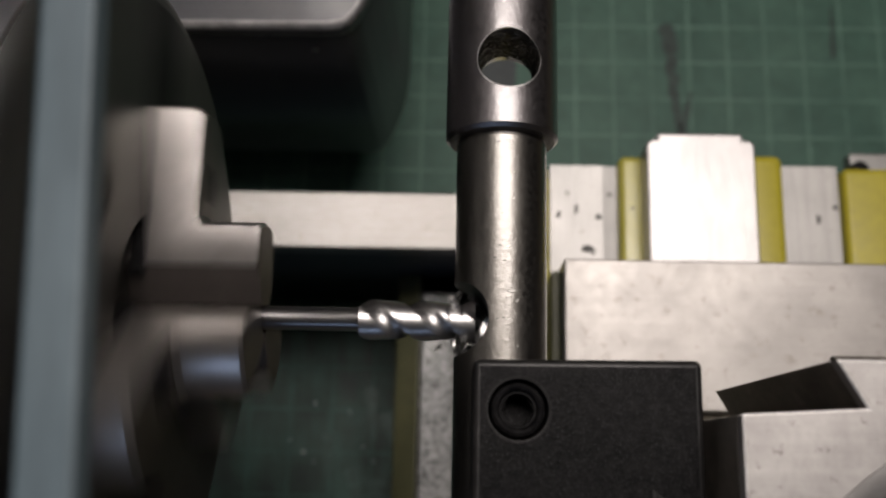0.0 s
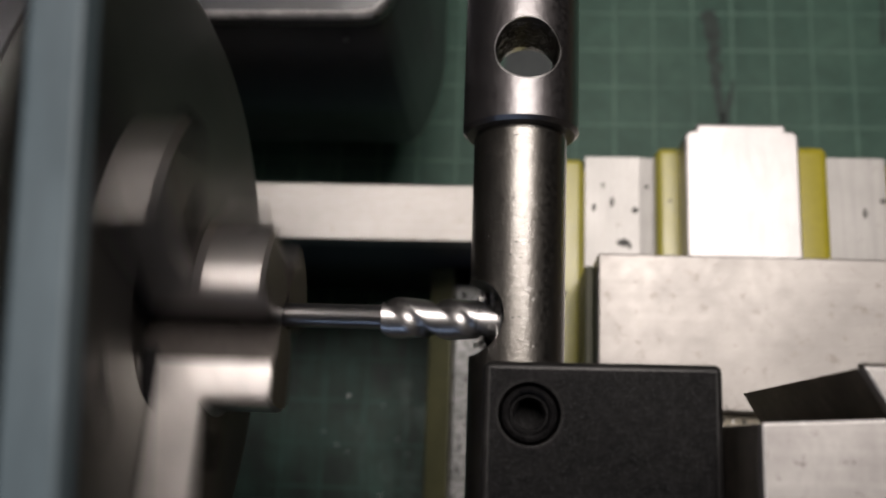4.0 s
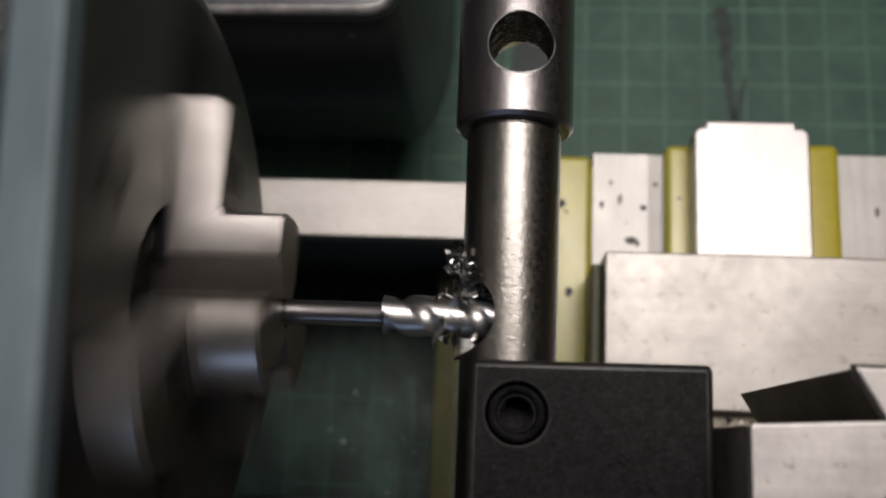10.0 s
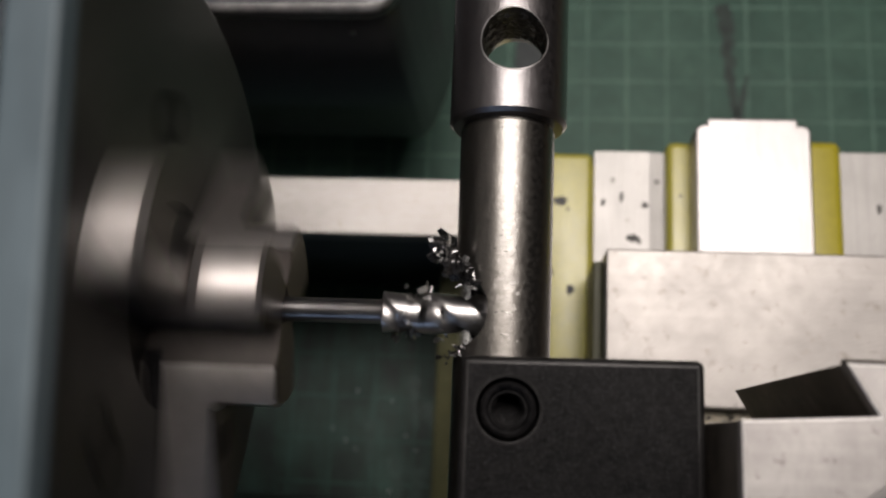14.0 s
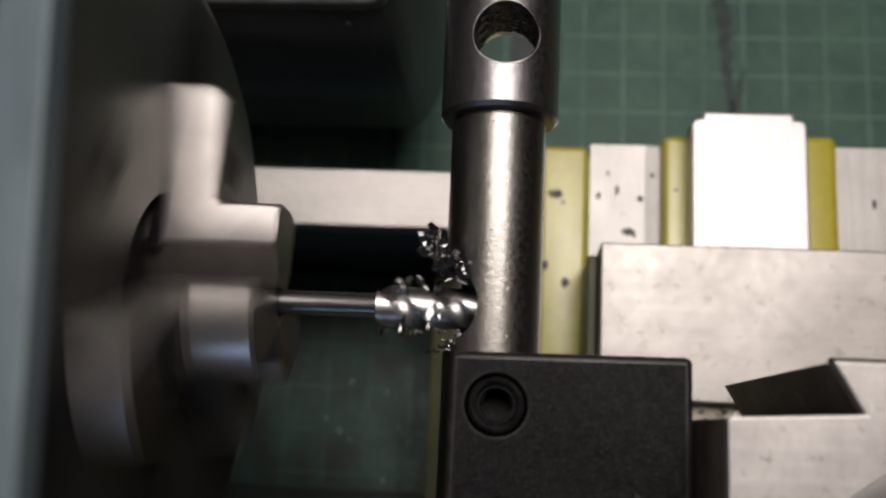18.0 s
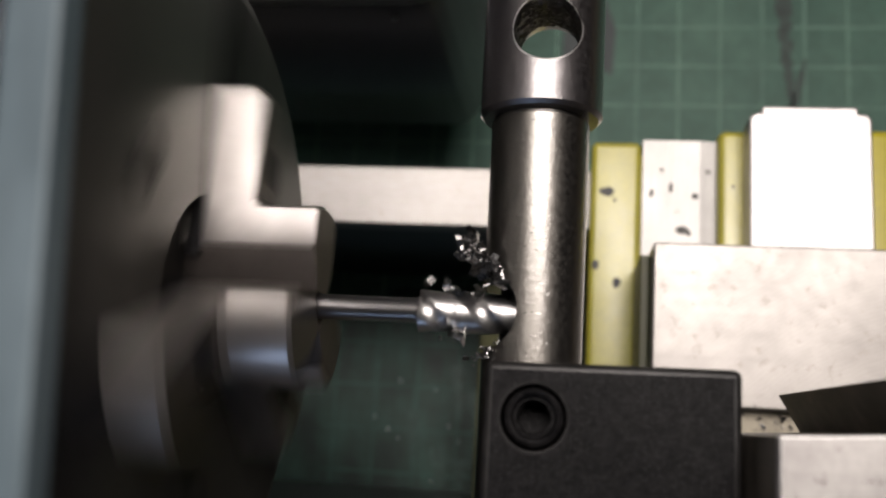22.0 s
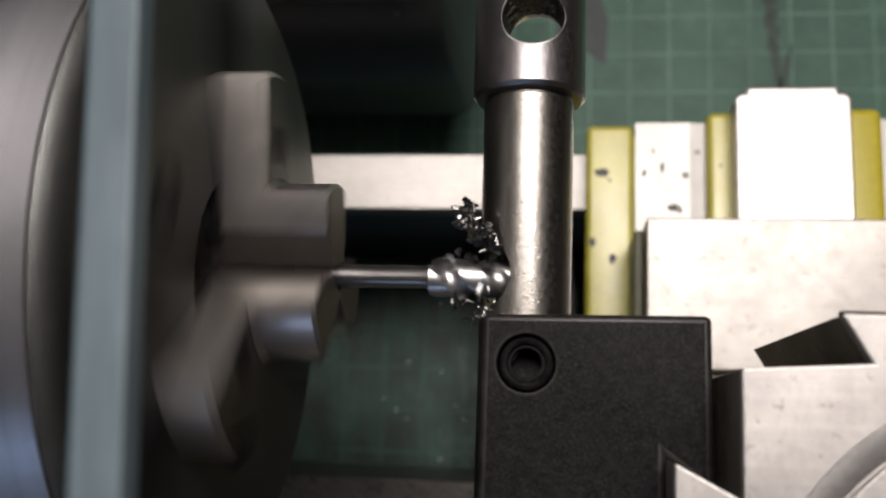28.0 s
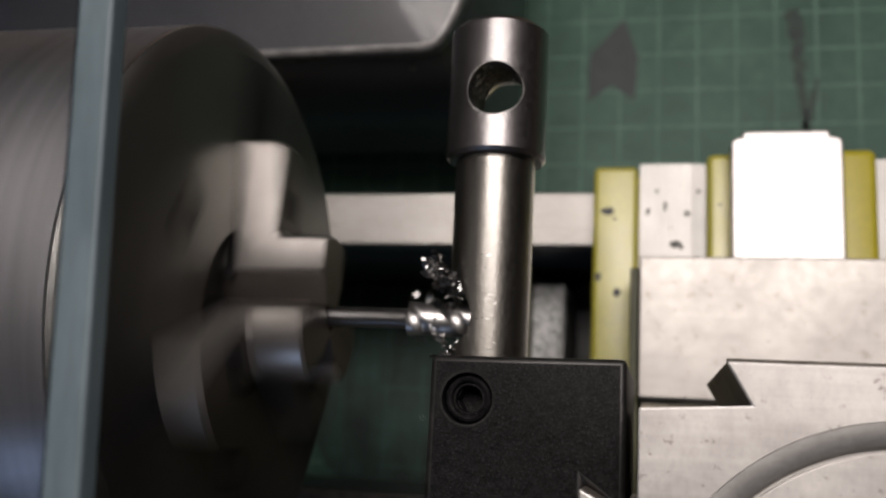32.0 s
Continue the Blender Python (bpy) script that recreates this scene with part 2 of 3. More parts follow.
RIM_OXIDE = surface("scuffed_black_rim", (0.004, 0.004, 0.004), (0.026, 0.025, 0.025), 0.2, 0.4, 1800, 420, (1, 1, 1), 0.3, 0.4, spec=0.2)
RAIL_DIRTY = surface("oily_rail_steel", (0.055, 0.05, 0.045), (0.11, 0.10, 0.09), 0.7, 0.5, 900, 120, (0.5, 1, 1), 0.3, 0.3, dirt=(0.02, 0.018, 0.016), dirt_at=0.54)
BLACK_PAINT = surface("black_paint", (0.026, 0.026, 0.029), (0.036, 0.037, 0.040), 0.0, 0.42, 900, 40, (1, 1, 1), 0.25, 0.2, coat=0.1)
YELLOW_PAINT = surface("yellow_paint", (0.36, 0.31, 0.016), (0.45, 0.39, 0.03), 0.0, 0.42, 500, 45, (1, 1, 1), 0.2, 0.10, dirt=(0.14, 0.13, 0.05), dirt_at=0.70, spec=0.5)
PALE_YELLOW = surface("faded_yellow_paint", (0.35, 0.315, 0.022), (0.43, 0.395, 0.05), 0.0, 0.40, 500, 70, (1, 1, 1), 0.25, 0.12, dirt=(0.16, 0.15, 0.06), dirt_at=0.68, spec=1.3)
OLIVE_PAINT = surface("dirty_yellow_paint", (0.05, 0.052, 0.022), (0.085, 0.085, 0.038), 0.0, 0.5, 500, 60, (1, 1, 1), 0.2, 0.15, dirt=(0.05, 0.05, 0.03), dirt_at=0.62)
RIB_METAL = surface("rough_cast_face", (0.22, 0.225, 0.225), (0.33, 0.335, 0.33), 0.6, 0.5, 500, 190, (1, 1, 1), 0.4, 0.3, 0.0002, dirt=(0.04, 0.04, 0.04), dirt_at=0.50)
STEP_METAL = surface("oily_brown_steel", (0.20, 0.18, 0.14), (0.32, 0.29, 0.23), 0.5, 0.5, 900, 200, (1, 1, 1), 0.3, 0.25, dirt=(0.06, 0.055, 0.045), dirt_at=0.58)
GLINT = surface("bright_swarf", (0.45, 0.45, 0.45), (0.65, 0.64, 0.63), 1.0, 0.34, 2500, 300, (1, 1, 1), 0.2, 0.2)
SWARF = surface("steel_swarf", (0.13, 0.13, 0.135), (0.42, 0.415, 0.41), 1.0, 0.28, 2500, 300, (1, 1, 1), 0.2, 0.2)
BORE = surface("bored_steel", (0.10, 0.095, 0.09), (0.17, 0.16, 0.15), 1.0, 0.45, 1500, 200, (1, 1, 1), 0.4, 0.3)
# near-black: the pocket's shade, along with its dirt, is put into the colour
POCKET = surface("shaded_pocket_steel", (0.012, 0.012, 0.012), (0.03, 0.029, 0.028), 0.3, 0.4, 1500, 200, (1, 1, 1), 0.3, 0.3)
DARK_CHIP = surface("dark_chip", (0.02, 0.02, 0.02), (0.05, 0.05, 0.045), 0.5, 0.5, 2500, 300)
MAT_GREEN = mat_cutting_mat()
MAT_LINE = surface("printed_line", (0.055, 0.128, 0.098), (0.125, 0.235, 0.183), 0.0, 0.6, 300, 45, (1, 1, 1), 0.1, 0.25)
# grid lines in the bed's gap, darkened to go with the painted shade
MAT_LINE_DIM = surface("shaded_line", (0.018, 0.050, 0.040), (0.040, 0.095, 0.075), 0.0, 0.7, 900, 120, (1, 1, 1), 0.1, 0.3)
MAT_STAIN = surface("mat_stain", (0.010, 0.020, 0.019), (0.035, 0.062, 0.052), 0.0, 0.6, 900, 260, (1, 1, 1), 0.1, 0.25)
# blotchy dark green: shade between the bed rails, painted as a colour
MAT_SHADE = surface("shaded_gap_mat", (0.004, 0.014, 0.011), (0.026, 0.066, 0.052), 0.0, 0.6, 230, 60, (1, 0.12, 1), 0.1, 0.6)
MAT_SYMBOL = surface("printed_symbol", (0.030, 0.038, 0.042), (0.045, 0.056, 0.058), 0.0, 0.6, 900, 190, (1, 1, 1), 0.1, 0.2, dirt=(0.045, 0.085, 0.07), dirt_at=0.64)
WALL = surface("room_paint", (0.20, 0.195, 0.19), (0.24, 0.235, 0.23), 0.0, 0.8, 60, 3, (1, 1, 1), 0.1, 0.05)
BENCH = surface("bench_board", (0.16, 0.11, 0.07), (0.22, 0.16, 0.10), 0.0, 0.6, 200, 10, (0.2, 3, 1), 0.2, 0.2)


def mat_acrylic(name, colour, rough, trans):
    m, n, l, b = mat_base(name)
    b.inputs["Base Color"].default_value = (*colour, 1)
    b.inputs["Roughness"].default_value = rough
    b.inputs["IOR"].default_value = 1.49
    b.inputs["Transmission Weight"].default_value = trans
    return m


ACRYLIC_EDGE = surface("sawn_acrylic_edge", (0.06, 0.09, 0.108), (0.105, 0.142, 0.165), 0.0, 0.55, 700, 40, (1, 0.15, 1), 0.2, 0.2)
ACRYLIC = mat_acrylic("clear_acrylic", (0.93, 0.97, 1.0), 0.02, 1.0)

# ---- helpers for meshes; they take millimetres ----
MM = Matrix.Diagonal((0.001, 0.001, 0.001, 1))


def thing(name, at, label, category, group="", kind=""):
    """An Empty at a place in mm, z from the spindle's axis."""
    ob = new(name)
    ob.location = (at[0] / 1000, at[1] / 1000, (at[2] + AXIS) / 1000)
    return tagged(ob, label, category, group, kind)


def part(name, bm, material, parent, label="", smooth=False, angle=35, worn=None):
    """One mesh in mm, in its thing's space."""
    bmesh.ops.recalc_face_normals(bm, faces=bm.faces)
    bm.transform(MM)
    data = bpy.data.meshes.new(name)
    bm.to_mesh(data)
    bm.free()
    data.materials.append(material)
    if worn:
        data.materials.append(worn)
        for p in data.polygons:
            p.material_index = int(0.2 < abs(p.normal.z) < 0.985 and p.area < 1.2e-4 and p.center.z > -0.004)
    if smooth:
        data.polygons.foreach_set("use_smooth", [True] * len(data.polygons))
        data.set_sharp_from_angle(angle=radians(angle))
    ob = new(name, data)
    ob.parent = parent
    if label:
        ob["label"] = label
    return ob


def box(x0, x1, y0, y1, z0, z1, bevel=0.3, segments=2, bm=None):
    b = bmesh.new()
    bmesh.ops.create_cube(b, size=1)
    for v in b.verts:
        v.co = Vector(((x0 + x1) / 2 + v.co.x * (x1 - x0), (y0 + y1) / 2 + v.co.y * (y1 - y0), (z0 + z1) / 2 + v.co.z * (z1 - z0)))
    if bevel:
        bmesh.ops.bevel(b, geom=b.edges[:], offset=bevel, segments=segments, profile=0.5, affect="EDGES")
    return merge(bm, b)


def merge(bm, b):
    if bm is None:
        return b
    tmp = bpy.data.meshes.new("tmp")
    b.to_mesh(tmp)
    b.free()
    bm.from_mesh(tmp)
    bpy.data.meshes.remove(tmp)
    return bm


def prism(outline, z0, z1, bevel=0.2, segments=2, bm=None, axis="z"):
    """A flat outline drawn out along an axis."""
    b = bmesh.new()
    place = {"z": lambda u, v, w: (u, v, w), "x": lambda u, v, w: (w, u, v), "y": lambda u, v, w: (u, w, v)}[axis]
    low = [b.verts.new(place(u, v, z0)) for u, v in outline]
    high = [b.verts.new(place(u, v, z1)) for u, v in outline]
    b.faces.new(low[::-1])
    b.faces.new(high)
    k = len(outline)
    for i in range(k):
        b.faces.new((low[i], low[(i + 1) % k], high[(i + 1) % k], high[i]))
    bmesh.ops.recalc_face_normals(b, faces=b.faces)
    if bevel:
        bmesh.ops.bevel(b, geom=b.edges[:], offset=bevel, segments=segments, profile=0.5, affect="EDGES", clamp_overlap=True)
    return merge(bm, b)


def lathe(profile, axis="x", steps=64, bm=None, centre=(0, 0, 0)):
    """A turned solid: rows of (place along the axis, radius)."""
    b = bmesh.new()
    rings = []
    for p, r in profile:
        ring = []
        for i in range(steps):
            a = 2 * math.pi * i / steps
            u, v = r * math.cos(a), r * math.sin(a)
            co = {"x": (p, u, v), "y": (u, p, v), "z": (u, v, p)}[axis]
            ring.append(b.verts.new(Vector(co) + Vector(centre)))
        rings.append(ring)
    for a, c in zip(rings, rings[1:]):
        for i in range(steps):
            b.faces.new((a[i], a[(i + 1) % steps], c[(i + 1) % steps], c[i]))
    b.faces.new(rings[0])
    b.faces.new(rings[-1])
    bmesh.ops.recalc_face_normals(b, faces=b.faces)
    return merge(bm, b)


def cut_away(bm, tools):
    """Bores: the solid without the tools' solids."""
    meshes = []
    obs = []
    for b in [bm, *tools]:
        bmesh.ops.recalc_face_normals(b, faces=b.faces)
        d = bpy.data.meshes.new("tmp")
        b.to_mesh(d)
        b.free()
        meshes.append(d)
        obs.append(new("tmp", d))
    for o in obs[1:]:
        mod = obs[0].modifiers.new("bore", "BOOLEAN")
        mod.operation, mod.object, mod.solver = "DIFFERENCE", o, "EXACT"
    bpy.context.view_layer.update()
    done = bpy.data.meshes.new_from_object(obs[0].evaluated_get(bpy.context.evaluated_depsgraph_get()))
    out = bmesh.new()
    out.from_mesh(done)
    for o in obs:
        bpy.data.objects.remove(o)
    for d in [*meshes, done]:
        bpy.data.meshes.remove(d)
    return out

# ---- the room, the bench and the cutting mat ----


def build_room():
    room = {"floor": (-1200, 1200, -1200, 1200, -1000, -960), "ceiling": (-1200, 1200, -1200, 1200, 1900, 1940),
            "wall_north": (-1240, 1240, 1200, 1240, -1000, 1940), "wall_south": (-1240, 1240, -1240, -1200, -1000, 1940),
            "wall_east": (1200, 1240, -1200, 1200, -1000, 1940), "wall_west": (-1240, -1200, -1200, 1200, -1000, 1940)}
    for name, b in room.items():
        ob = part(name, box(*b, bevel=0), WALL, None)
        ob.location.z = AXIS / 1000
        tagged(ob, "plain pale painted workshop " + name.split("_")[0], name.split("_")[0], kind="structure")
    bench = part("workbench", box(-700, 700, -400, 600, -212, -172.6, 2), BENCH, None)
    bench.location.z = AXIS / 1000
    tagged(bench, "plain wooden workbench top under the cutting mat", "workbench", kind="structure")
    for x in (-650, 650):
        for y in (-350, 550):
            part("bench_leg", box(x - 30, x + 30, y - 30, y + 30, -172.6 - 790, -212, 2), BENCH, bench)


def smear(mat, seed, a, c, width, height=0.07, material=MAT_STAIN, label="dark ragged smear"):
    """A ragged smear, a dark stain or painted sheen, from one place to another, thinning towards its end."""
    rng = random.Random(seed)
    n = 26
    d = Vector((c[0] - a[0], c[1] - a[1])).normalized()
    side = Vector((-d.y, d.x))
    left, right = [], []
    for i in range(n + 1):
        k = i / n
        p = Vector(a).lerp(Vector(c), k)
        left.append(p + side * width * (1 - 0.7 * k) * rng.uniform(0.35, 1.1))
        right.append(p - side * width * (1 - 0.7 * k) * rng.uniform(0.35, 1.1))
    part("stain_and_sheen", prism([tuple(p) for p in left + right[::-1]], height, height + 0.02, 0), material, mat, label)


def build_mat():
    mat = thing("cutting_mat", (0, 0, -AXIS), "green cutting mat with a pale half-inch grid, scuffed and stained", "cutting mat")
    part("sheet", box(-300, 300, -220, 230, -3, 0, 0.8), MAT_GREEN, mat)
    for i in range(-28, 18):
        x = 70.0 + 12.9 * i
        if -295 < x < 295:
            part("grid_line", box(x - 0.38, x + 0.38, -215, 225, 0, 0.03, 0), MAT_LINE, mat)
    for i in range(-22, 11):
        y = 89.7 + 13.2 * i
        if -215 < y < 225:
            part("grid_line", box(-290, 290, y - 0.38, y + 0.38, 0.04, 0.06, 0), MAT_LINE, mat)
    arrow = [(-5.5, 73), (2.4, 79), (10.5, 73), (11.4, 89), (6.5, 103.5), (-5.2, 90)]
    part("printed_symbol", prism(arrow, 0.07, 0.1, 0), MAT_SYMBOL, mat, "faded dark arrow-shaped print")
    smear(mat, 41, (62.8, 104), (66.2, 61), 3.5)
    smear(mat, 42, (66.0, 61), (70.2, 79), 2.2)
    smear(mat, 43, (118.6, 92), (119.4, 112), 1.3)
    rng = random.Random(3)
    # a thin dark sheet paints the shade on the mat in the bed's gap
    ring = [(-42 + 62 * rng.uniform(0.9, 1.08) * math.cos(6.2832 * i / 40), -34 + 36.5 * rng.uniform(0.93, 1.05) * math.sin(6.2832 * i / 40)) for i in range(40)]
    part("shade_patch", prism(ring, 0.07, 0.08, 0), MAT_SHADE, mat, "dark blotchy shade painted on the mat under the bed")
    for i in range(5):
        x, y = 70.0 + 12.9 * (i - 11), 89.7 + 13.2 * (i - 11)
        part("grid_line", box(x - 0.4, x + 0.4, -60, -8, 0.085, 0.1, 0), MAT_LINE_DIM, mat, "grid line dimmed by painted shade")
        part("grid_line", box(-75, -16, y - 0.4, y + 0.4, 0.11, 0.12, 0), MAT_LINE_DIM, mat, "grid line dimmed by painted shade")
    # reflections on the mat, painted as paler streaks
    for i, (x, y, tall, wide) in enumerate([(-34, -22, 16, 1.3), (-29, -30, 9, 1.7), (-24, -25, 20, 1.0), (-39, -47, 12, 1.6), (-31, -50, 9, 2.0), (-25, -52, 12, 1.4), (-47, -36, 14, 1.2), (-20, -34, 18, 0.9)]):
        smear(mat, 60 + i, (x, y), (x + rng.uniform(-2, 2), y - tall), wide * 2, 0.13 + 0.01 * i, MAT_STREAK, "paler streak of painted sheen")
    for i in range(8):
        x, y, r = rng.uniform(-62, -24), rng.uniform(-58, -20), rng.uniform(0.2, 0.45)
        bit = bmesh.new()
        bmesh.ops.create_icosphere(bit, subdivisions=1, radius=r)
        for v in bit.verts:
            v.co = Vector((x + v.co.x * rng.uniform(0.7, 1.6), y + v.co.y * rng.uniform(0.7, 1.6), 0.25 + v.co.z * 0.4))
        ob = part("metal_chip", bit, GLINT, None)
        tagged(ob, "tiny bright steel chip lying on the mat", "metal chip", "chips on the mat")


# ---- lathe bed, saddle and slides ----


def build_bed():
    bed = thing("lathe_bed", (0, 0, -92), "small lathe bed with ground steel rails and yellow-painted ribs", "lathe bed")
    part("back_rail", box(-200, 320, 5.6, 19.5, -7, 0, 0.35), GROUND_STEEL, bed, "bright ground flat bed rail")
    part("back_wall", box(-200, 320, 6.2, 17.5, -77.6, -7, 0.5), BLACK_PAINT, bed, "black-painted side of the bed")
    part("front_rail", box(-200, 320, -75, -58.8, -7, 0, 0.35), RAIL_DIRTY, bed, "oily brownish flat bed rail with specks")
    part("front_wall", box(-200, 320, -73, -60, -77.6, -7, 0.5), BLACK_PAINT, bed, "black-painted side of the bed")
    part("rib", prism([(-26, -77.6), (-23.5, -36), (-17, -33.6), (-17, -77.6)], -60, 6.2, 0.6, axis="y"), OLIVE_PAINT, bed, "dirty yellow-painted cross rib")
    part("rib_face", box(-16.8, -6.8, -60, 1.0, -77.6, -33, 0.8), RIB_METAL, bed, "rough grey cast face with dark streaks")
    part("rib", box(-6.6, 2, -60, 6.2, -77.6, -62, 0.6), BLACK_PAINT, bed, "black cross rib in shade")


def rounded_bar(x0, x1, y0, y1, z0, z1, r):
    return box(x0, x1, y0, y1, z0, z1, r, 4)


def build_saddle():
    sad = thing("saddle", (0, 0, -83), "yellow-painted cast lathe saddle with milled steel ways", "lathe saddle")
    part("body", box(3.8, 100, -70, 21.5, -9, -1.0, 0.6), YELLOW_PAINT, sad, "yellow-painted casting")
    part("edge_strip", rounded_bar(3.4, 14.1, -70, 23.6, -8.5, 0.7, 1.4), PALE_YELLOW, sad, "yellow-painted rounded left edge with dark nicks", True)
    part("way", box(14.4, 26.75, -70, 24.3, -7, 0, 0.06), MILLED_STEEL, sad, "milled flat way with dark marks")
    part("way_edge", prism([(26.74, -7), (26.74, -0.02), (30.38, -0.5), (30.38, -7)], -70, 24.2, 0, axis="y"), MILLED_STEEL, sad, "chamfered way edge")
    part("groove_strip", rounded_bar(30.1, 37.5, -70, 25.9, -7, 2.8, 1.6), PALE_YELLOW, sad, "yellow-painted rounded strip", True)
    tongue = [(35.1, -70), (59.2, -70), (59.2, 26.5), (58.2, 27.5), (56.6, 27.6), (56.5, 29.0), (37.6, 29.0), (37.5, 27.6), (36.1, 27.5), (35.1, 26.5)]
    part("slide_tongue", prism(tongue, 2.6, 9.8, 0.5), TONGUE_STEEL, sad, "bright bare steel slide tongue with notched corners")
    part("groove_strip", rounded_bar(58.0, 67.6, -70, 26.5, -7, 3.2, 1.8), YELLOW_PAINT, sad, "yellow-painted rounded strip", True)
    part("way", box(67.9, 81.0, -70, 24.9, -7, 0, 0.1), MILLED_STEEL, sad, "milled flat way")
    part("edge_strip", rounded_bar(81.3, 104, -70, 23.9, -9, 2.5, 1.5), YELLOW_PAINT, sad, "yellow-painted rounded edge", True)
    marks = [(6.8, 12.2, 1.7, 1.1, 0.75), (9.4, -7.7, 1.0, 1.2, 0.75), (4.9, -3.9, 1.0, 1.2, 0.7), (8.6, 10.4, 0.5, 0.4, 0.75), (18.5, 17.6, 0.5, 0.5, 0.05), (16.4, 12.3, 0.6, 0.9, 0.05),
             (20.5, 13.7, 0.5, 1.3, 0.05), (25.6, 11.9, 0.8, 0.7, 0.05), (23.0, 4.3, 1.5, 0.9, 0.05), (24.3, 3.6, 0.7, 0.7, 0.05), (28.3, 17.4, 0.6, 0.6, -0.15), (33.0, 13.4, 0.4, 0.4, 2.85), (76, 12, 0.5, 1.4, 0.05), (80, 15, 0.8, 0.6, 0.05)]
    rng = random.Random(5)
    for x, y, a, b, z in marks:
        n = 11
        ring = [(x + a * rng.uniform(0.6, 1.15) * math.cos(6.2832 * i / n), y + b * rng.uniform(0.6, 1.15) * math.sin(6.2832 * i / n)) for i in range(n)]
        part("dark_mark", prism(ring, z - 0.1, z + 0.07, 0), DARK_CHIP, sad, "oily black nick")
    part("bolt", lathe([(0, 2.2), (5, 2.2), (5.5, 1.9)], "z", 24, centre=(94, 30, -22)), BLACK_OXIDE, sad)
    part("bracket", box(95, 125, 30, 37, -30, -25, 0.6), MILLED_STEEL, sad, "bare steel bracket at the back")


def build_cross_slide():
    cs = thing("cross_slide", (0, 0, -59.6), "ground steel cross slide plate with faint circular scratches", "cross slide")
    part("plate", box(15.1, 125, -33.3, -3.2, -13.4, 0, 0.35), SLIDE_STEEL, cs, "bright ground plate")
    part("front_step", box(15.6, 125, -110, -33.4, -13.4, -4.5, 0.3), STEP_METAL, cs, "lower brownish step with chips")
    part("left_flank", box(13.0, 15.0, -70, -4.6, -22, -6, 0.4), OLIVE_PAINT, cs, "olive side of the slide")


def build_slide_chips():
    rng = random.Random(31)
    for i in range(14):
        chip = part("metal_chip", flake(rng, rng.uniform(0.5, 1.4)), DARK_CHIP if i % 3 else SWARF, None)
        tagged(chip, "small dark steel chip lying on the cross slide", "metal chip", "chips on the slide")
        chip.matrix_basis = Matrix.Translation((rng.uniform(17, 40) / 1000, rng.uniform(-37.5, -34.2) / 1000, (AXIS - 63.9) / 1000)) @ Euler((rng.uniform(-0.4, 0.4), rng.uniform(-0.4, 0.4), rng.uniform(0, 6))).to_matrix().to_4x4()
    for i in range(9):
        chip = part("metal_chip", flake(rng, rng.uniform(0.6, 1.3)), DARK_CHIP if i % 2 else SWARF, None)
        tagged(chip, "small dark steel chip lying on the cross slide", "metal chip", "chips on the slide")
        chip.matrix_basis = Matrix.Translation((rng.uniform(38, 46) / 1000, rng.uniform(-36.4, -34.0) / 1000, (AXIS - 63.9) / 1000)) @ Euler((rng.uniform(-0.4, 0.4), rng.uniform(-0.4, 0.4), rng.uniform(0, 6))).to_matrix().to_4x4()
    for x, y in ((32.5, -32.6), (40.0, -32.4), (24.0, -32.7)):
        hair = part("metal_chip", curl(int(x), 0.45, 0.9, 0.5, 0.12, 0.08), DARK_CHIP, None)
        tagged(hair, "hair-thin curl of swarf on the edge of the cross slide", "metal chip", "chips on the slide")
        hair.matrix_basis = pose(x / 1000, y / 1000, (AXIS - 59.3) / 1000, 20, 10, x * 40)


# ---- the tool post, its holder and the work; they feed to the left together ----


def build_tool_post():
    post = thing("tool_post", (53, -68, 0), "square bare steel quick-change tool post with dovetails and a ring groove", "tool post")
    o = [(23.2, -38.2), (35.8, -37.4), (33.0, -32.5), (73, -32.5), (70.2, -37.4), (83, -38.2), (83, -51.0), (89.4, -48.2), (89.4, -88), (83, -85), (83, -98), (23.2, -98), (23.2, -84.8), (16.6, -88.2), (16.6, -47.8), (23.2, -51.2)]
    flat = [(x - 53, y + 68) for x, y in o]
    # the block is toned darker than the top face laid over it
    part("body", prism(flat, -17.3, 26.6, 0.2), POST_SIDE, post, "dark steel block with dovetail sides")
    top = cut_away(prism(flat, 26.65, 28.7, 0.22), [lathe([(27.1, 29.75), (30, 29.75)], "z", 128)])
    part("top_face", top, POST_STEEL, post, "bright ground top with scratches", worn=BURR_STEEL)
    part("ring", lathe([(27.15, 29.7), (28.67, 29.66), (28.64, 29.1), (28.56, 28.5), (28.42, 27.9), (28.2, 27.4), (27.85, 27.0), (27.5, 26.75), (27.15, 26.7)], "z", 128), RING_STEEL, post, "dull grey groove round the cap", True, 50)
    part("cap", lathe([(27.15, 26.4), (28.71, 26.4), (28.75, 26.3), (28.75, 4)], "z", 128), POST_STEEL, post, "round steel cap")
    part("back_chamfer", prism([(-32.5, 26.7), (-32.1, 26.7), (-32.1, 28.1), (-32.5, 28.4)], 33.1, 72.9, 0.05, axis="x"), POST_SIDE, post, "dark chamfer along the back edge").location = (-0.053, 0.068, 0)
    slide = thing("top_slide", (53, -68, -38), "steel top slide under the tool post", "top slide")
    part("body", box(-20, 60, -40, 27, -26, 20.6, 0.5), MILLED_STEEL, slide)
    return [post, slide]


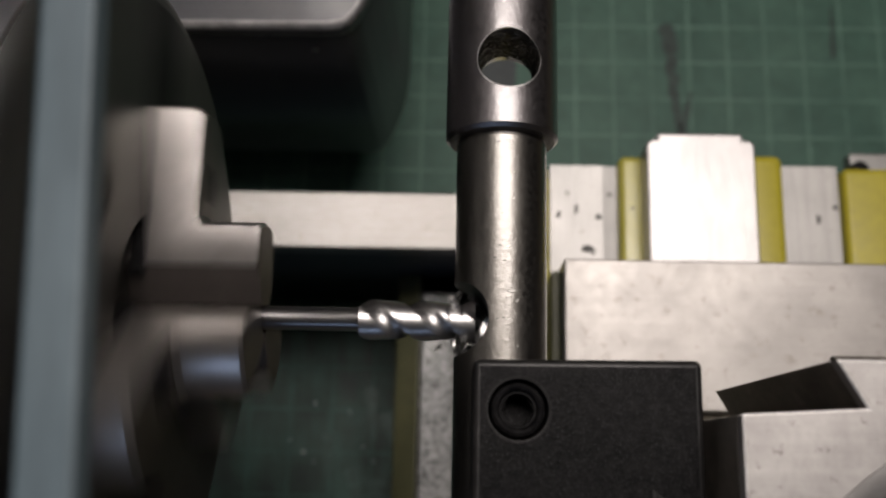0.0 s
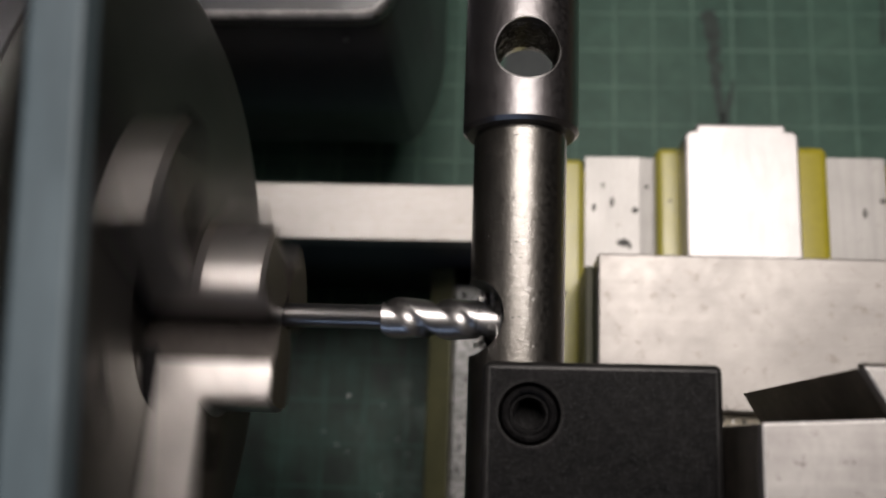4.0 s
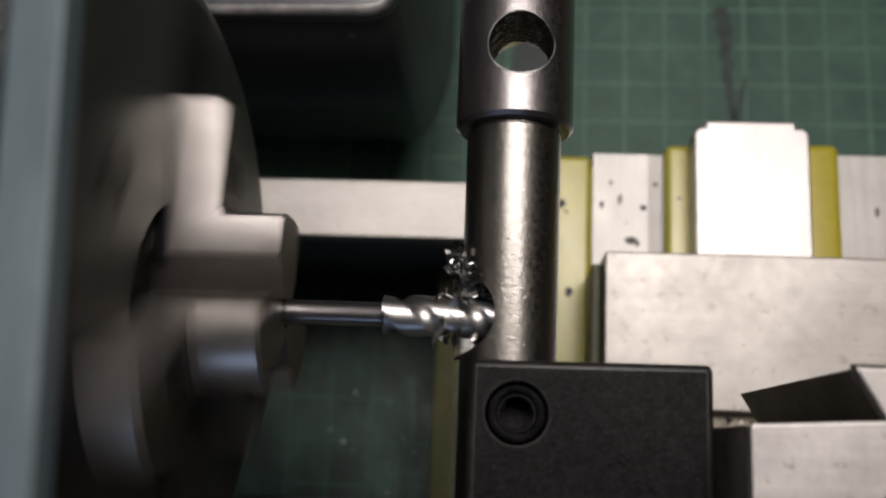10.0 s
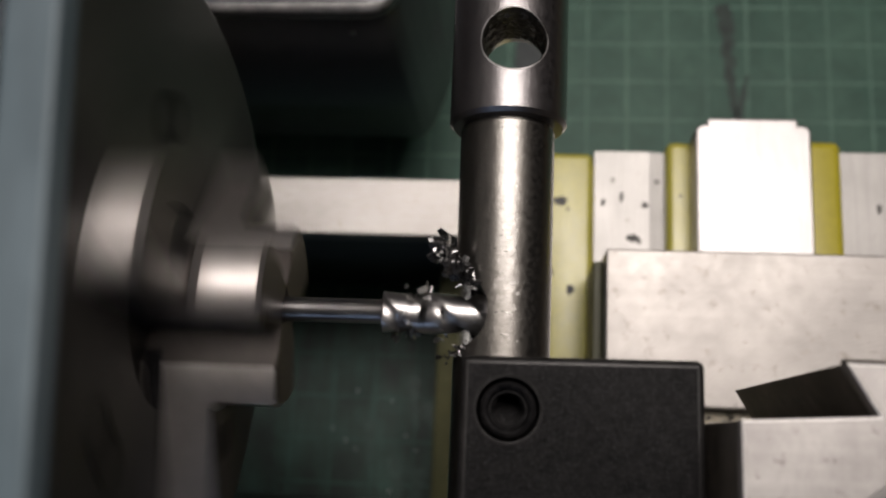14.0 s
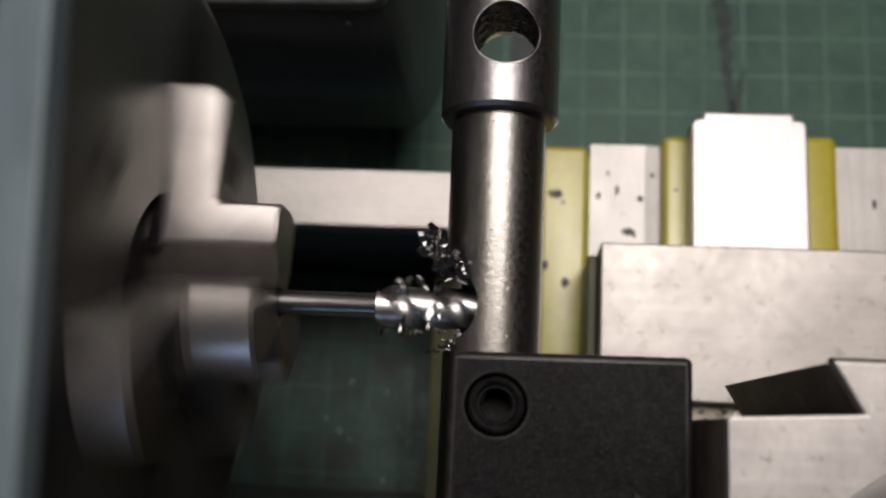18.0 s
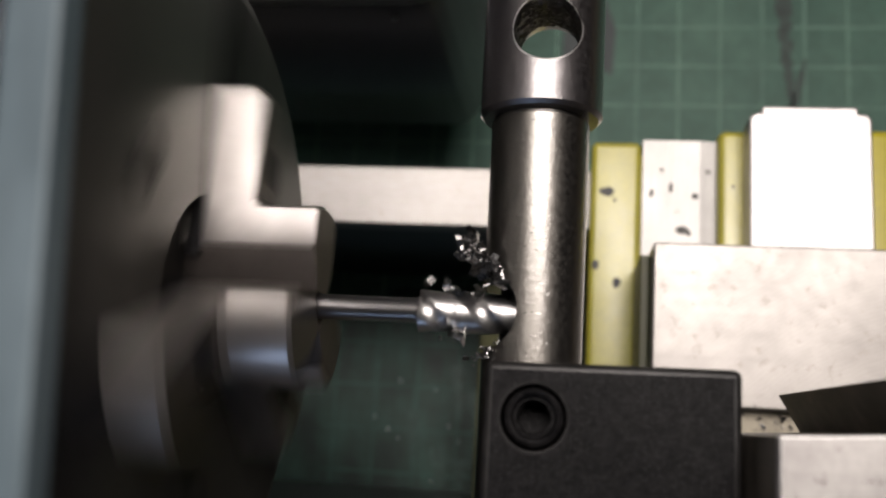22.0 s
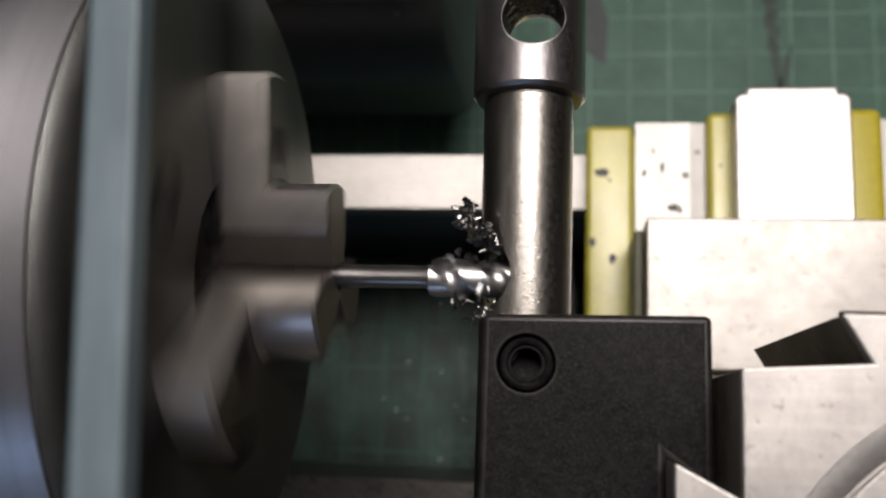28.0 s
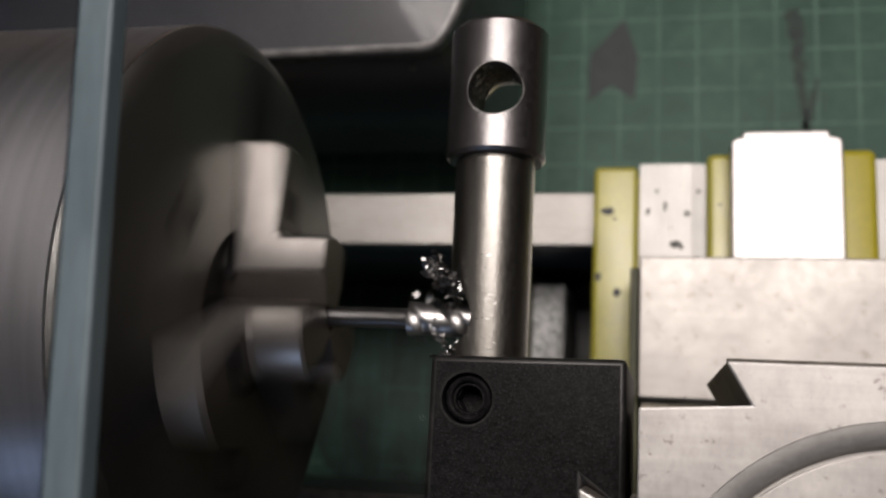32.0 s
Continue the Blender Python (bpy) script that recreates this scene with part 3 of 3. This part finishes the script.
def socket_screw(parent, x, y, z, name="set_screw"):
    bm = cut_away(lathe([(-10, 3.1), (-0.9, 3.1), (-0.5, 2.95), (-0.3, 2.6), (-0.45, 2.3), (-1.1, 2.05), (-1.1, 1.0)], "z", 48, centre=(x, y, z)), [lathe([(-2.2, 1.72), (1, 2.02)], "z", 40, centre=(x, y, z)), lathe([(-5.0, 1.8), (-2.1, 1.8)], "z", 6, centre=(x, y, z))])
    s = part(name, bm, BLACK_OXIDE, parent, "black hex socket set screw", True)
    rim = lathe([(-0.9, 3.32), (0.1, 3.36), (0.42, 3.45), (0.43, 3.6), (0.3, 3.7)], "z", 64, centre=(x, y, z))
    bmesh.ops.delete(rim, geom=[f for f in rim.faces if len(f.verts) > 4], context="FACES_ONLY")
    part("hole_rim", rim, RIM_OXIDE, parent, "worn rim of the screw hole", True)
    return s


def build_holder():
    h = thing("tool_holder", (8.8, -32.3, 20.4), "black oxide steel tool holder with set screws", "tool holder")
    dx, dy = 8.8, -32.3
    o = [(-3.9, -32.3), (21.6, -32.0), (21.6, -51.3), (16.5, -47.6), (16.5, -88.4), (21.6, -84.3), (21.6, -103), (-3.9, -103)]
    body = prism([(x - dx, y - dy) for x, y in o], -42, 0, 0.8, 3)
    body = cut_away(body, [lathe([(-9, 3.35), (0.5, 3.35)], "z", 48, centre=(1.2 - dx, y - dy, 0)) for y in (-37.8, -57.8, -77.8)]
                    + [lathe([(-80, 6.32), (2, 6.32)], "y", 64, centre=(-0.1 - dx, 0, -20.4))])
    part("body", body, BLACK_OXIDE, h, "black block with a dovetail slot", True, 30, WORN_OXIDE)
    for y in (-37.8, -57.8, -77.8):
        socket_screw(h, 1.2 - dx, y - dy, -0.4)
    return h


def build_bar():
    bar = thing("steel_bar", (-0.1, -25.2, 0), "turned steel bar with a collar, cross hole and half-milled pocket", "steel bar")
    prof = [(-50, 5.6), (-49.6, 6.1), (24.6, 6.3), (24.8, 6.05), (25.15, 6.05), (25.25, 7.35), (25.8, 7.88), (46.4, 7.88), (47.2, 7.2), (47.3, 3.0)]
    body = lathe(prof, "y", 160)
    lean = Matrix.Translation((0.62, 35.05, 7.9)) @ Matrix.Rotation(radians(8), 4, "X") @ Matrix.Translation((-0.62, -35.05, -7.9))  # the cross hole was drilled out of square
    drill = lathe([(-14, 4.3), (12, 4.3)], "z", 72, centre=(0.62, 35.05, 0))
    drill.transform(lean)
    cutters = [drill, lathe([(-4.4, 5.0), (9, 5.0)], "z", 96, centre=(-6.7, 0, 0)), lathe([(-12, 2.8), (3.6, 2.8)], "x", 48)]
    body = cut_away(body, cutters)
    shaft = part("body", body, BAR_STEEL, bar, "", True, 30)
    shaft.data.materials.append(COLLAR_STEEL)
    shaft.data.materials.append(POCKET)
    # faces deep in the pocket and bore get the painted shade colour
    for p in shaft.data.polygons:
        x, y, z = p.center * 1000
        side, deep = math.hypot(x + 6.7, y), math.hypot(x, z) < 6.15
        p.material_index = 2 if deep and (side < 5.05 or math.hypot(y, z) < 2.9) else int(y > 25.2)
    thread = [(z / 4 - 6.2, 4.15 if z % 4 < 2 else 4.27) for z in range(51)]
    liner = lathe([(-6.6, 4.29), *thread, (6.6, 4.29)], "z", 72, centre=(0.62, 35.05, 0))
    rough = random.Random(17)
    for v in liner.verts:
        d = Vector((v.co.x - 0.62, v.co.y - 35.05, 0))
        v.co -= d * max(0, rough.gauss(0.012, 0.018)) if abs(v.co.z) < 6 else d * 0
    bmesh.ops.delete(liner, geom=[f for f in liner.faces if len(f.verts) > 4], context="FACES_ONLY")
    liner.transform(lean)
    part("bore_wall", liner, BORE, bar, "rough dark wall of the cross hole", True, 20)
    # a fine burr round the mouth of the cross hole
    b = bmesh.new()
    n = 96
    inner, outer = [], []
    for i in range(n):
        a = 6.283185 * i / n
        for r, lift, row in ((4.25, 0.07, inner), (4.41 + 0.05 * math.sin(5 * a + 1), 0.02, outer)):
            x, y = 0.62 + r * math.cos(a), 35.05 + r * math.sin(a)
            row.append(b.verts.new((x, y, math.sqrt(7.88 ** 2 - x * x) + lift)))
    for i in range(n):
        b.faces.new((inner[i], inner[(i + 1) % n], outer[(i + 1) % n], outer[i]))
    part("hole_edge", b, BURR_STEEL, bar, "bright burr round the hole", True)
    nicks = bmesh.new()
    rng = random.Random(11)
    for i in range(10):
        y, a = rng.uniform(-6, 24), rng.gauss(0.02, 0.09)
        w = rng.uniform(0.15, 0.7)
        q = [Vector((6.32 * math.sin(a + s), y + d, 6.32 * math.cos(a + s))) for s, d in ((-w / 12, 0), (0, -0.07), (w / 12, 0.05), (0, 0.1))]
        nicks.faces.new([nicks.verts.new(p) for p in q])
    part("scratch", nicks, DARK_CHIP, bar, "fine dark scratches")
    rubs = bmesh.new()
    for i in range(9):
        y, a = rng.uniform(-7, 24), rng.gauss(0.17, 0.09)
        w, h = rng.uniform(0.15, 1.1), rng.uniform(0.06, 0.35)
        q = [Vector((6.325 * math.sin(a + s * w / 12), y + d * h, 6.325 * math.cos(a + s * w / 12))) for s, d in ((-1, rng.uniform(-0.3, 0.3)), (-0.2, -1), (1, rng.uniform(-0.5, 0.5)), (0.3, 1))]
        rubs.faces.new([rubs.verts.new(p) for p in q])
    for i in range(8):
        y, a = rng.uniform(26.5, 46), rng.gauss(0.0, 0.07)
        if math.hypot(7.88 * a - 0.8, y - 35.05) < 4.9:
            continue
        w, h = rng.uniform(0.1, 0.5), rng.uniform(0.06, 0.4)
        q = [Vector((7.905 * math.sin(a + s * w / 15), y + d * h, 7.905 * math.cos(a + s * w / 15))) for s, d in ((-1, rng.uniform(-0.3, 0.3)), (-0.2, -1), (1, rng.uniform(-0.5, 0.5)), (0.3, 1))]
        rubs.faces.new([rubs.verts.new(p) for p in q])
    part("rub_mark", rubs, RUB_STEEL, bar, "bright rub marks along the top of the bar")
    return bar


# ---- chuck and end mill, which spin ----


def arched(outline, half, slices=12):
    """A jaw's blank: the outline (along the axis, radius) drawn out sideways, its outer faces curved about the axis."""
    b = bmesh.new()
    rows = []
    for i in range(slices + 1):
        w = half * (2 * i / slices - 1)
        ease = 0.25 if i in (0, slices) else 0.0
        rows.append([b.verts.new((x - (ease if x > 5 else 0), math.sqrt(r * r - w * w) - ease if r > 12 else r, w)) for x, r in outline])
    k = len(outline)
    b.faces.new(rows[0])
    b.faces.new(rows[-1])
    for p, q in zip(rows, rows[1:]):
        for i in range(k):
            b.faces.new((p[i], p[(i + 1) % k], q[(i + 1) % k], q[i]))
    bmesh.ops.recalc_face_normals(b, faces=b.faces)
    return b


def build_chuck():
    c = thing("lathe_chuck", (-47.3, -25.2, 0), "round three-jaw lathe chuck with stepped steel jaws, spinning", "lathe chuck")
    part("body", lathe([(-46, 40), (-45, 46.4), (-2.6, 46.4), (-2.4, 46.1), (-2.4, 20)], "x", 128), CHUCK_RIM, c, "grey turned chuck body", True)
    # the face has a much darker tone than the rim
    part("face", lathe([(-2.3, 46.2), (-1.2, 45.6), (0, 43.4), (-0.1, 14), (-3, 13.6), (-3, 2)], "x", 128), CHUCK_STEEL, c, "dark front face", True)
    for k in range(3):
        turn = Matrix.Rotation(radians(120 * k), 4, "X")
        half = 4.7
        side = [(-3, 1.7), (15.3, 1.7), (15.3, 12.4), (14.8, 12.9), (7.6, 12.9), (6.8, 13.7), (6.8, 27.6), (6.0, 28.4), (-3, 28.4)]
        jaw = arched(side, half)
        wedges = [prism([(0, s * 1.94), (8, s * 5.14), (8, s * 9), (0, s * 9)], -5, 17, 0, axis="x") for s in (1, -1)]
        jaw = cut_away(jaw, wedges)
        jaw.normal_update()
        # front and inward faces take the darker tone
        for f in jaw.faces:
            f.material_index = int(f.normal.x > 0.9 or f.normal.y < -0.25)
        jaw.transform(turn)
        held = part("jaw", jaw, JAW_STEEL, c, "stepped ground steel jaw with dark front", True, 22)
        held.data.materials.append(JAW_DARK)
        hole = lathe([(6.3, 2.7), (6.9, 2.7), (6.9, 0.4)], "x", 32, centre=(0, 18.2, -0.8))
        hole.transform(turn)
        part("jaw_bolt", hole, BLACK_OXIDE, held, "dark sunk jaw bolt", True)
        slot = box(-2, 0.15, 5.2, 42.5, -4.95, 4.95, 0.1)
        slot.transform(turn)
        part("jaw_slot", slot, BLACK_OXIDE, c, "dark slot behind the jaw")
        key = lathe([(-1, 3.6), (0.3, 3.6), (0.3, 2.4), (-0.6, 2.3), (-0.6, 0.5)], "x", 32, centre=(0, 25 * math.cos(math.pi / 3), 25 * math.sin(math.pi / 3)))
        key.transform(turn)
        part("face_bolt", key, BLACK_OXIDE, c, "sunk bolt in the chuck's face", True)
    return c


def polar(r, degrees):
    return Vector((r * math.cos(radians(degrees)), r * math.sin(radians(degrees))))


def build_mill():
    e = thing("end_mill", (-48, -25.2, 0), "bright two-flute end mill with a thin shank, held in the chuck", "end mill")
    part("shank", lathe([(10, 1.6), (28.4, 1.6), (29.1, 1.9)], "x", 40), CARBIDE, e, "plain ground shank", True)
    half = [(2.72 if k < 5 else 2.72 - 0.06 * k / 5, 4.0 * k) for k in range(6)]  # the land, then the rake face, the flat gullet and the relieved heel
    rake, root, heel = (polar(2.66, 20), polar(1.55, 36), polar(2.5, 105))
    outline = [polar(r, a) for r, a in half]
    outline += [rake.lerp(root, k / 5) for k in range(1, 6)] + [root.lerp(heel, k / 14) for k in range(1, 15)]
    outline += [polar(2.5 + 0.22 * k / 12, 105 + 75 * k / 12) for k in range(1, 12)]
    outline += [-p for p in outline]
    b = bmesh.new()
    n, length, x0 = len(outline), 70, 29.0
    rings = []
    for j in range(length + 1):
        turn = Matrix.Rotation(2 * math.pi * 15.5 * j / length / 13.5, 2)
        rings.append([b.verts.new((x0 + 15.5 * j / length, *(turn @ p))) for p in outline])
    for p, q in zip(rings, rings[1:]):
        for i in range(n):
            b.faces.new((p[i], p[(i + 1) % n], q[(i + 1) % n], q[i]))
    b.faces.new(rings[0])
    b.faces.new(rings[-1])
    part("fluted_cutter", b, FLUTE_STEEL, e, "bright spiral cutting flutes", True, 18)
    return e


# ---- motor box and chuck guard ----


def build_motor_box():
    m = thing("motor_housing", (-60, 66, -47.5), "black-painted motor housing with a worn shiny lid edge", "motor housing")
    o = [(-160, 41), (-34, 41), (-30, 41.6), (-27.4, 44.5), (-25.6, 48.5), (-24, 53), (-22.6, 59), (-22, 66), (-22, 190), (-160, 190)]
    part("body", prism([(x + 60, y - 66 + 0.8) for x, y in o], -80.5, -5, 1.0), BLACK_PAINT, m, "", True)
    part("pedestal", box(-85, 22, 5, 115, -122, -80.7, 1.0), BLACK_PAINT, m, "black foot set back under the housing")
    part("rivet", lathe([(-25.6, 0.7), (-25.1, 0.7), (-24.9, 0.4)][::-1], "y", 16, centre=(22.5, 0, -9.5)), LID_WORN, m, "small bare rivet head")
    part("lid", prism([(x + 60, y - 66) for x, y in o], -5, 0, 1.5, 3), LID_PAINT, m, "black lid with a worn shiny edge", True, worn=LID_WORN)


def build_guard():
    g = thing("chuck_guard", (-29, -27, 71), "clear acrylic chuck guard with a frosted blue-grey sawn edge", "chuck guard")
    g.rotation_euler.z = radians(3.7)
    part("edge", box(-2.2, 1.3, -120, 120, -2.5, 0, 0.3), ACRYLIC_EDGE, g, "frosted blue-grey edge")
    part("sheet", box(-120, -2.3, -120, 120, -2.4, -0.1, 0), ACRYLIC, g, "clear sheet").visible_shadow = False


def build_headstock():
    h = thing("headstock", (-128, -25.2, 0), "black-painted cast headstock behind the chuck", "headstock")
    part("casting", box(-60, 30, -48, 42, -92, 52, 4, 3), BLACK_PAINT, h, "", True)
    part("spindle_nose", lathe([(28, 24), (34, 24), (34.5, 23), (34.5, 10)], "x", 64), CHUCK_RIM, h, "turned steel spindle nose", True)
    for y in (-40, 40):
        part("guard_bracket", box(-20, -8, y - 4, y + 4, 51, 68.4, 0.8), BLACK_PAINT, h, "bracket that carries the guard")


# ---- swarf ----


def curl(seed, turns, radius, pitch, width, thick=0.12, steps=14):
    """A broken curl of swarf, a ribbon with ragged edges."""
    rng = random.Random(seed)
    b = bmesh.new()
    rows = []
    count = int(turns * steps)
    for i in range(count + 1):
        a = 2 * math.pi * i / steps
        r = radius * rng.uniform(0.75, 1.2)
        c = Vector((r * math.cos(a), r * math.sin(a), pitch * i / steps))
        w = width * rng.uniform(0.4, 1.1)
        n = Vector((math.cos(a), math.sin(a), 0)) * thick
        rows.append([b.verts.new(c + Vector((0, 0, -w / 2))), b.verts.new(c + Vector((0, 0, w / 2))), b.verts.new(c + n + Vector((0, 0, w / 2))), b.verts.new(c + n + Vector((0, 0, -w / 2)))])
    for p, q in zip(rows, rows[1:]):
        for i in range(4):
            b.faces.new((p[i], p[(i + 1) % 4], q[(i + 1) % 4], q[i]))
    b.faces.new(rows[0])
    b.faces.new(rows[-1])
    return b


def flake(rng, size):
    """A bent shard of swarf: two thin leaves that meet at a fold."""
    w, fold = size * rng.uniform(0.3, 0.6), rng.uniform(0.2, 0.7)
    b = bmesh.new()
    for s in (-1, 1):
        o = [(0, -w / 2, 0), (0, w / 2, 0), (s * size * 0.55, w * rng.uniform(0.2, 0.5), size * fold * 0.5), (s * size * 0.5, -w * rng.uniform(0.2, 0.5), size * fold * 0.5)]
        low = [b.verts.new(p) for p in o]
        high = [b.verts.new((x, y, z + 0.12)) for x, y, z in o]
        b.faces.new(low)
        b.faces.new(high)
        for i in range(4):
            b.faces.new((low[i], low[(i + 1) % 4], high[(i + 1) % 4], high[i]))
    return b


def build_swarf():
    """The knot of chips that comes out of the pocket, and the bits that cling to the spinning mill."""
    rng = random.Random(21)
    knot = thing("swarf_curl", (-5.0, -21.4, 4.8), "knot of broken dark steel swarf curling out of the pocket", "swarf")
    for i in range(46):
        k = (i / 45) ** 0.8
        at = Vector((0.9 - 4.2 * k, -0.8 + 5.3 * k, 0.2 + 1.8 * math.sin(k * 2.6)))
        at += Vector([rng.gauss(0, 0.4 + 0.4 * k) for _ in range(3)])
        part("swarf_flake", flake(rng, rng.uniform(1.2, 3.1)), SWARF, knot).matrix_basis = Matrix.Translation(at / 1000) @ Euler([rng.uniform(0, 6.28) for _ in range(3)]).to_matrix().to_4x4()
    for i in range(5):
        k = rng.uniform(0.4, 1.0)
        c = curl(100 + i, rng.uniform(0.7, 1.4), rng.uniform(0.5, 0.9), rng.uniform(0.7, 1.2), rng.uniform(0.6, 1.0))
        c.transform(Matrix.Translation((0.6 - 4.2 * k, -0.8 + 5.3 * k, 1.6)) @ Euler([rng.uniform(0, 6.28) for _ in range(3)]).to_matrix().to_4x4())
        part("swarf_ring", c, SWARF, knot)
    low = thing("swarf_curl", (-5.2, -29.8, 4.0), "small broken curls of dark swarf under the mill", "swarf")
    for i in range(20):
        k = i / 19
        at = Vector((1.4 - 3.2 * k, 0.6 - 2.4 * k, 0.6 - 0.5 * k)) + Vector([rng.gauss(0, 0.35) for _ in range(3)])
        part("swarf_flake", flake(rng, rng.uniform(0.5, 1.2)), SWARF, low).matrix_basis = Matrix.Translation(at / 1000) @ Euler([rng.uniform(0, 6.28) for _ in range(3)]).to_matrix().to_4x4()
    cling = thing("clinging_swarf", (-48, -25.2, 0), "ragged chips clinging to the flutes of the spinning mill", "swarf")
    for i in range(26):
        a, x = rng.uniform(0, 6.28), rng.uniform(30, 37.5)
        r = 2.6 + abs(rng.gauss(0, 0.7))
        m = Matrix.Translation((x / 1000, r * math.cos(a) / 1000, r * math.sin(a) / 1000)) @ Euler([rng.uniform(0, 6.28) for _ in range(3)]).to_matrix().to_4x4()
        part("swarf_flake", flake(rng, rng.uniform(0.8, 2.2)), GLINT if i % 5 == 0 else SWARF, cling).matrix_basis = m
    return knot, low, cling


build_room()
build_mat()
build_bed()
build_saddle()
build_cross_slide()
build_slide_chips()
build_motor_box()
build_headstock()
build_guard()
FEEDING = [*build_tool_post(), build_holder(), build_bar()]
CHUCK = build_chuck()
MILL = build_mill()
KNOT, LOW, CLING = build_swarf()

# ---- what moves ----
FEED = [(0, 0.0), (1, -0.38), (2, -0.73), (3, -1.03), (4.5, -1.42), (6, -1.76), (9, -2.38), (12, -3.04), (14, -3.43), (17, -3.9), (20, -4.27), (23, -4.87), (25, -5.29), (28, -5.83), (30, -6.07), (32, -6.25)]
# where the jaws stand at whole seconds, in degrees past the level position
PHASE = [(0, 128), (1, 83), (2, 124), (3, 68), (4, 60), (5, 62), (6, 78), (7, 98), (8, 85), (9, 84), (10, 124), (11, 75), (12, 41), (13, 66), (14, 78), (15, 60), (16, 62), (17, 62), (18, 120), (19, 110), (20, 64), (21, 52), (22, 119), (23, 122), (24, 60), (25, 29), (26, 60), (27, 120), (28, 138), (29, 110), (30, 151), (31, 151), (32, 122)]
SPEED = 2490  # degrees a second, some four hundred turns a minute


def spin_rows(home):
    """The spindle's turn, in steps well under ninety degrees."""
    whole, rows, steps = PHASE[0][1], [], 30
    for (t0, p0), (t1, p1) in zip(PHASE, PHASE[1:]):
        step = SPEED + (p1 - whole - SPEED + 60) % 120 - 60
        for i in range(steps):
            rows.append((t0 + i / steps, home @ pose(0, 0, 0, whole + step * i / steps)))
        whole += step
    rows.append((32.0, home @ pose(0, 0, 0, whole)))
    return rows


def motions():
    for ob in FEEDING:
        home = ob.matrix_basis.copy()
        walk(ob, [(t, Matrix.Translation((x / 1000, 0, 0)) @ home) for t, x in FEED])
    for ob in (CHUCK, MILL):
        walk(ob, spin_rows(ob.matrix_basis.copy()))
    for ob in (CHUCK, MILL, CLING):
        for child in ob.children_recursive:
            child.cycles.motion_steps = 5
    home = CLING.matrix_basis.copy()
    walk(CLING, [(t, Matrix.Translation((0.0095 * (1 - min(max((t - 5) / 9, 0), 1)), 0, 0)) @ m) for t, m in spin_rows(home)])
    for ob, inner, t0, t1 in ((KNOT, Vector((6.0, -3.5, -14.0)), 2.0, 12.0), (LOW, Vector((6.5, 3.0, -13.0)), 3.0, 12.0)):
        home = ob.matrix_basis.copy()
        rows = []
        for t, x in FEED:
            k = 1 - min(max((t - t0) / (t1 - t0), 0), 1)
            rows.append((t, Matrix.Translation((x / 1000 + inner.x * k / 1000, inner.y * k / 1000, inner.z * k / 1000)) @ home))
        walk(ob, rows)


motions()
